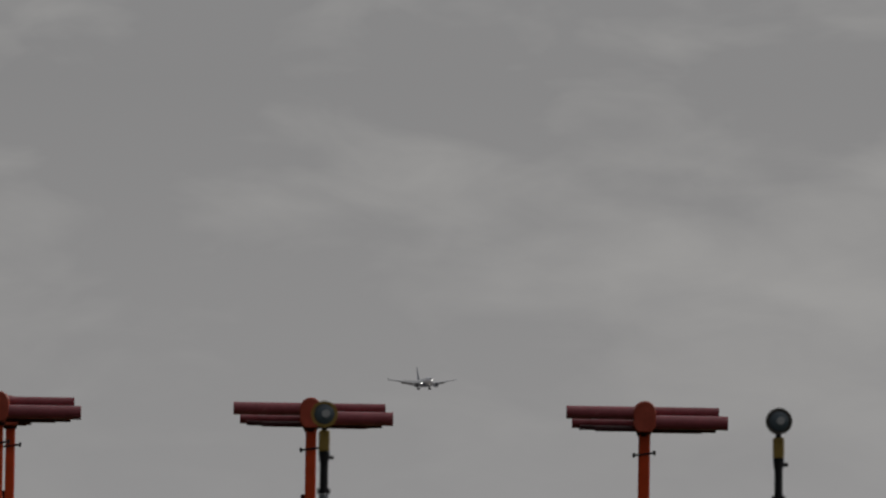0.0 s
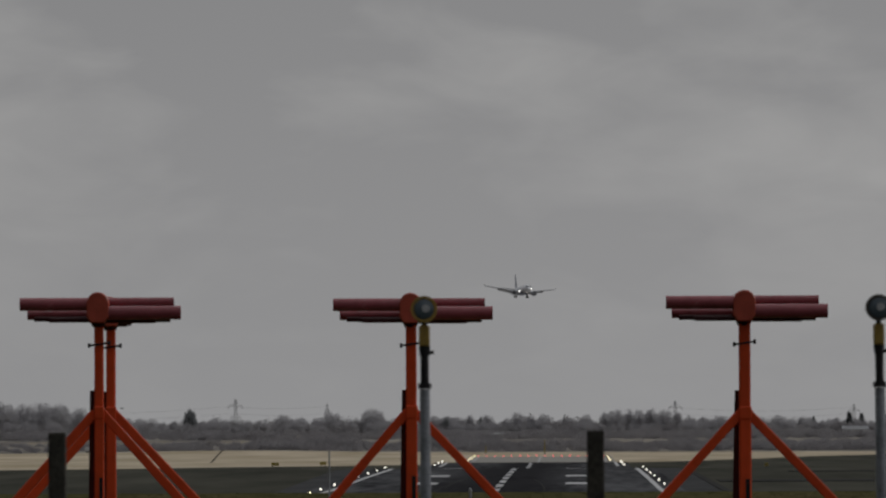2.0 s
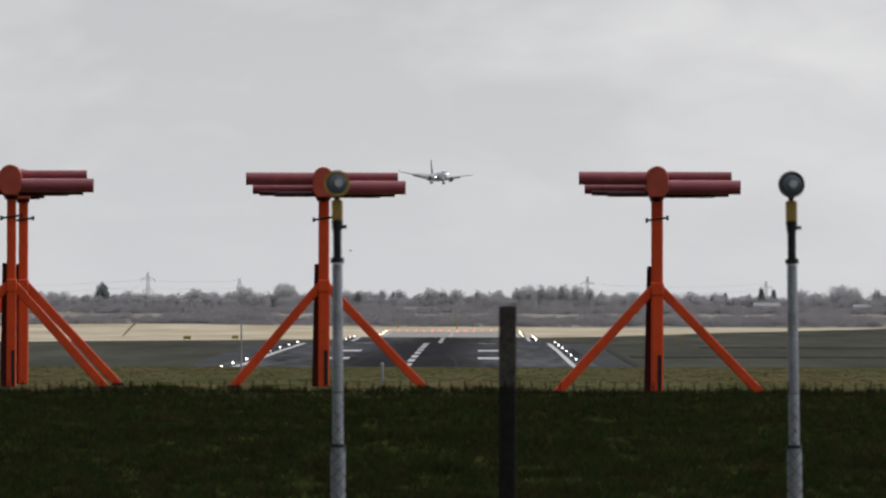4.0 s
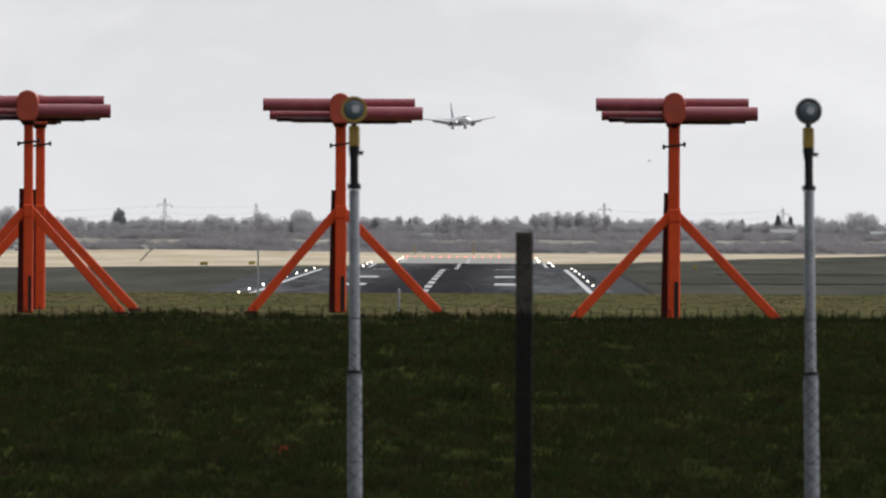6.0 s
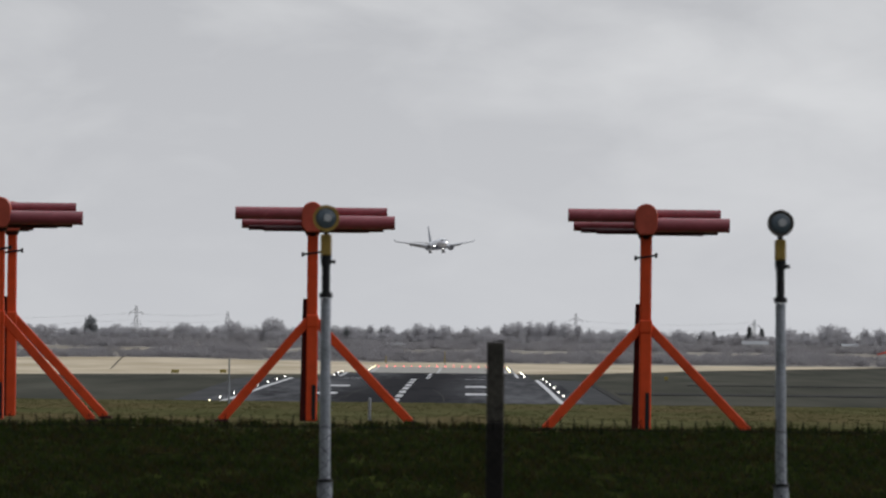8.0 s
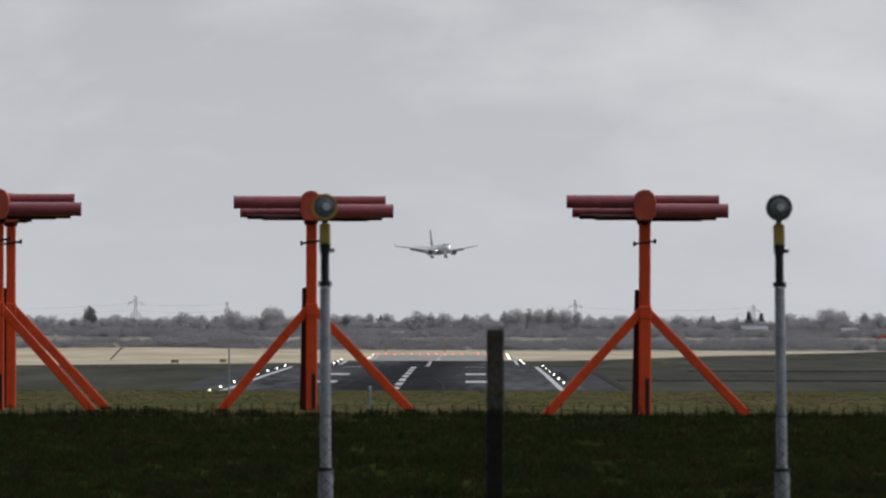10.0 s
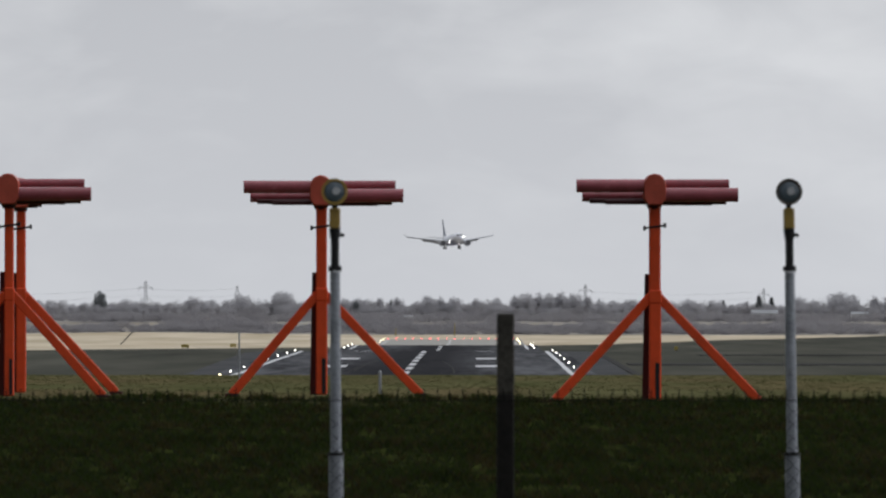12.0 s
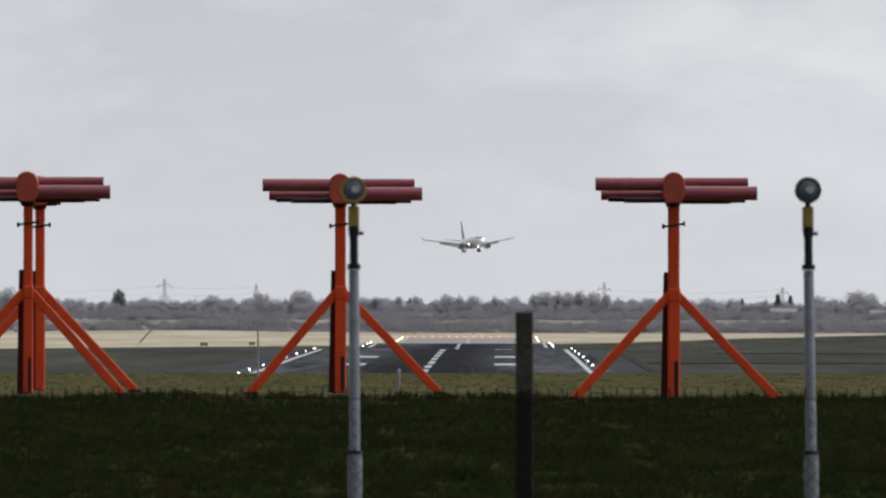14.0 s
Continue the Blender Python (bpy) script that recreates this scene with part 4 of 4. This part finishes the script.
def build_pylon(x, y, h, turn):
    e = empty("pylon", pose(x, y, terrain(x, y), 0, 0, turn), "grey steel lattice electricity pylon behind the wood", "pylon", "pylons")
    bm = bmesh.new()
    w = lambda z: 0.06 * h * (1 - z) ** 1.3 + 0.012 * h
    zs = [0, 0.16, 0.3, 0.42, 0.53, 0.63, 0.72, 0.8, 0.88, 1.0]
    for a, b in zip(zs, zs[1:]):
        for sx, sy in ((1, 1), (1, -1), (-1, 1), (-1, -1)):
            tube(bm, (sx * w(a), sy * w(a), a * h), (sx * w(b), sy * w(b), b * h), 0.12, sides=4)
        for s in (1, -1):
            tube(bm, (w(a), s * w(a), a * h), (-w(b), s * w(b), b * h), 0.06, sides=4)
            tube(bm, (-w(a), s * w(a), a * h), (w(b), s * w(b), b * h), 0.06, sides=4)
    part("lattice_tower", bm, M_STEEL, e)
    for z, r in ((0.74, 0.075), (0.90, 0.10)):
        bm = bmesh.new()
        for s in (1, -1):
            tube(bm, (0, 0, z * h), (s * r * h, 0, z * h), 0.16, sides=4)
            tube(bm, (0, 0, (z + 0.05) * h), (s * r * h, 0, z * h), 0.12, sides=4)
            tube(bm, (s * r * h, 0, z * h), (s * r * h, 0, (z - 0.05) * h), 0.16, sides=4)
        part("cross_arm", bm, M_STEEL, e)
    return e


def build_litter():
    x, y = -1.28, 58.0
    e = empty("orange_scrap", pose(x, y, terrain(x, y) + 0.05, 20, 10, 30), "small bright orange scrap lying in the turf", "litter")
    part("sheet", box(bmesh.new(), -0.025, 0.022, -0.004, 0.004, -0.03, 0.035, 0.002), M_ORANGE, e)
    part("folded_flap", beam(bmesh.new(), (0.022, 0, 0.01), (0.04, -0.015, 0.028), 0.005, 0.035), M_ORANGE, e)


def build_far_things():
    for x, y, h in ((-181.4, 4700, 46), (-121.7, 4700, 42.8), (105.5, 4700, 43.9), (222.0, 4700, 41), (112, 4600, 33)):
        build_pylon(x, y, h, {-121.7: 72}.get(x, 12))
    for x0, x1, tops in ((-420, -181, (24.5, 28.5, 33.0)), (-181, -123, (24.0, 28.0, 32.5)), (105.5, 221.7, (23.0, 27.0, 31.0))):
        for z in tops:
            bm = bmesh.new()
            n = 10
            pts = [Vector((x0 + (x1 - x0) * i / n, 4700, z - 0.7 - 5.0 * (1 - (2 * i / n - 1) ** 2) * (x1 - x0) / 240)) for i in range(n + 1)]
            for a, b in zip(pts, pts[1:]):
                tube(bm, a, b, 0.05, sides=4)
            tagged(new("power_cable", finish("power_cable", bm, M_CABLE)), "thin sagging power cable between pylons", "power cable", "power cables")
    for x, y, w, h, roof in ((151, 3190, 11, 2.8, 1.5), (193, 3190, 7, 2.4, 1.2), (-8, 3150, 7, 1.5, 0.8)):
        e = empty("long_shed", pose(x, y, terrain(x, y) - 0.2), "long low pale building before the far wood", "building", "far sheds")
        part("wall", box(bmesh.new(), -w / 2, w / 2, -4, 4, 0, h), M_WALL, e)
        bm = loft(bmesh.new(), [[(q * (w / 2 + 0.4), -4.4, h), (q * (w / 2 + 0.4), 0, h + roof), (q * (w / 2 + 0.4), 4.4, h), (q * (w / 2 + 0.4), 0, h + roof - 0.15)] for q in (-1, 1)])
        part("roof", bm, M_ROOF, e, "grey sheet roof")
        n = int(w / 4)
        for i in range(n):
            xx = -w / 2 + (i + 0.5) * w / n
            part("window", box(bmesh.new(), xx - 0.6, xx + 0.6, -4.06, -3.98, h * 0.4, h * 0.8), M_PANE, e)
    for x, y, half in ((-56.7, 1712, 0.9), (-45.9, 1735, 0.75), (57.5, 1640, 0.4)):
        e = empty("taxiway_sign", pose(x, y, terrain(x, y)), "yellow airfield sign board on short legs", "sign", "airfield signs")
        part("board", box(bmesh.new(), -half, half, -0.1, 0.1, 0.35, 1.1, 0.04), M_SIGN, e)
        for s in (-half * 0.7, half * 0.7):
            part("leg", tube(bmesh.new(), (s, 0, -0.1), (s, 0, 0.36), 0.05, sides=8), M_DARK, e)
    for x, y, h in ((11.3, 2620, 5.2), (-10.2, 2640, 3.0)):
        e = empty("marker_mast", pose(x, y, terrain(x, y)), "slim yellow mast past the runway's end", "mast", "yellow masts")
        part("shaft", tube(bmesh.new(), (0, 0, -0.2), (0, 0, h), 0.22, 0.12, 8), M_SIGN, e)
        part("foot", box(bmesh.new(), -0.5, 0.5, -0.5, 0.5, -0.2, 0.25, 0.05), M_WALL, e)
    x, y = -160, 2730
    e = empty("van", pose(x, y, terrain(x, y)), "small white van parked by the dry field", "van")
    part("body", box(bmesh.new(), -2.6, 1.4, -0.95, 0.95, 0.4, 2.2, 0.2), M_WALL, e)
    part("cab", box(bmesh.new(), 1.3, 2.6, -0.9, 0.9, 0.4, 1.4, 0.2), M_WALL, e)
    part("windscreen", box(bmesh.new(), 1.2, 1.75, -0.85, 0.85, 1.35, 2.0, 0.1), M_PANE, e)
    for xx in (-1.7, 1.6):
        for yy in (-0.85, 0.85):
            part("wheel", tube(bmesh.new(), (xx, yy - 0.1, 0.35), (xx, yy + 0.1, 0.35), 0.36, sides=14), M_DARK, e)


def build_windsock():
    """A drooping red windsock on a slim mast, its mouth towards +x."""
    x, y = 178.4, 2690
    z = 8.6
    e = empty("windsock", pose(x, y, terrain(x, y)), "red windsock streaming from a slim pale mast", "windsock")
    base = terrain(x, y)
    part("mast", tube(bmesh.new(), (0, 0, -0.3), (0, 0, z - base + 1.2), 0.12, 0.07, 8), M_STEEL, e)
    part("swivel", tube(bmesh.new(), (0, 0, z - base + 1.0), (-0.5, 0, z - base + 0.9), 0.05, sides=6), M_DARK, e)
    bands = [(-0.45, 0.85, 0.55), (-1.6, 0.7, 0.49), (-2.8, 0.4, 0.42), (-4.0, 0.1, 0.35), (-5.3, -0.3, 0.27)]
    for (xa, za, ra), (xb, zb, rb) in zip(bands, bands[1:]):
        bm = loft(bmesh.new(), [[(xx, r * math.cos(2 * math.pi * k / 14), z - base + zz + r * math.sin(2 * math.pi * k / 14)) for k in range(14)] for xx, zz, r in ((xa, za, ra), (xb, zb, rb))])
        part("sock_section", bm, M_SOCK, e, "red cloth section", flat=False)


def blades(name, count, x_of, y_of, tall, wide, material, label, seed, even=False, shift=0.0):
    """Grass as many bent blades in tufts."""
    rnd = random.Random(seed)
    verts, faces = [], []
    while len(faces) < count:
        y = y_of(rnd)
        x = x_of(rnd, y)
        lush = noise.noise(Vector((x * 2.6, y * 0.25, 7 + shift))) + 0.8 * noise.noise(Vector((x * 7.0, y * 0.6, 3 + shift)))
        if not even and lush < rnd.uniform(-0.7, 0.25):
            continue
        z = terrain(x, y) - 0.01
        for q in range(9):
            a = rnd.uniform(0, 6.3)
            r = abs(rnd.gauss(0, 0.05))
            bx, by = x + r * math.cos(a), y + r * math.sin(a)
            h = tall * rnd.uniform(0.4, 1.2) * (0.7 + 0.6 * max(0, lush))
            lx, ly = rnd.gauss(0, 0.5) * h, rnd.gauss(0, 0.5) * h
            t = rnd.uniform(0, 3.1)
            wx, wy = wide * math.cos(t), wide * math.sin(t) * 0.4
            i = len(verts)
            verts += [(bx - wx, by - wy, z), (bx + wx, by + wy, z), (bx + wx * 0.7 + lx * 0.4, by + wy * 0.7 + ly * 0.4, z + h * 0.6), (bx - wx * 0.7 + lx * 0.4, by - wy * 0.7 + ly * 0.4, z + h * 0.6), (bx + lx, by + ly, z + h)]
            faces += [(i, i + 1, i + 2, i + 3), (i + 3, i + 2, i + 4)]
    me = bpy.data.meshes.new(name)
    me.from_pydata(verts, [], faces)
    me.materials.append(material)
    tagged(new(name, me), label, "grass", kind="stuff")


def build_grass():
    blades("grass", 220000, lambda r, y: r.uniform(-1, 1) * (y * 0.078), lambda r: 42.5 + 66.5 * r.random() ** 1.3, 0.13, 0.007, M_BLADE_DARK, "short dark green tufted turf behind the fence", 3)
    blades("brown_grass", 150000, lambda r, y: r.uniform(-1, 1) * (y * 0.078), lambda r: 42.5 + 66.5 * r.random() ** 1.2, 0.11, 0.008, M_BLADE_BROWN, "faded brown and yellow tufts in the green turf", 8, shift=31.0)
    blades("dry_grass", 150000, lambda r, y: r.uniform(-1, 1) * (y * 0.078), lambda r: r.uniform(104, 186), 0.03, 0.012, M_BLADE_DRY, "dry yellowish mown grass past the aerials", 4, True)


build_ground()
build_runway()
build_aerials()
build_lamp_pole(-0.603, -0.3, True)
build_lamp_pole(2.574, -0.8, False)
build_fence()
build_small_posts()
airliner = build_plane()
bird = build_bird()
build_litter()
build_far_things()
build_windsock()
build_trees()
build_grass()


def motions():
    walk(airliner, [
        (0, pose(5.11, 3640.0, EYE + 86.02, -2.0, -1.1, 10.5)),
        (1, pose(4.00, 3573.4, EYE + 80.93, -2.0, 0.7, 10.5)),
        (2, pose(4.34, 3506.8, EYE + 75.64, -2.0, 3.0, 10.5)),
        (3, pose(4.89, 3440.2, EYE + 72.27, -2.0, 2.8, 10.5)),
        (5.5, pose(6.77, 3273.7, EYE + 59.24, -2.0, -0.1, 10.5)),
        (6.5, pose(7.70, 3207.1, EYE + 54.61, -2.0, -1.9, 10.5)),
        (7, pose(8.35, 3173.8, EYE + 52.84, -2.0, -1.5, 10.5)),
        (9.5, pose(10.35, 3007.3, EYE + 41.06, -2.0, -0.8, 10.5)),
        (11, pose(10.80, 2907.4, EYE + 36.71, -2.0, 0.1, 10.5)),
        (12, pose(11.27, 2840.8, EYE + 35.07, -2.0, -1.1, 10.5)),
        (13, pose(11.19, 2774.2, EYE + 33.61, -2.0, 0.0, 10.5)),
        (14, pose(10.83, 2707.6, EYE + 31.76, -2.0, -1.6, 10.5)),
    ])
    walk(bird, [(t, pose(x, 300, EYE + z, 0, 0, 78)) for t, x, z in ((0, -31.0, 3.4), (1.5, -19.9, 2.5), (2.0, -16.3, 1.6), (2.5, -12.65, 1.3), (3.0, -9.35, 1.8), (6.0, 8.6, 3.6), (6.5, 11.45, 3.6), (7.0, 14.3, 3.15), (14, 54, 1.5))])


motions()
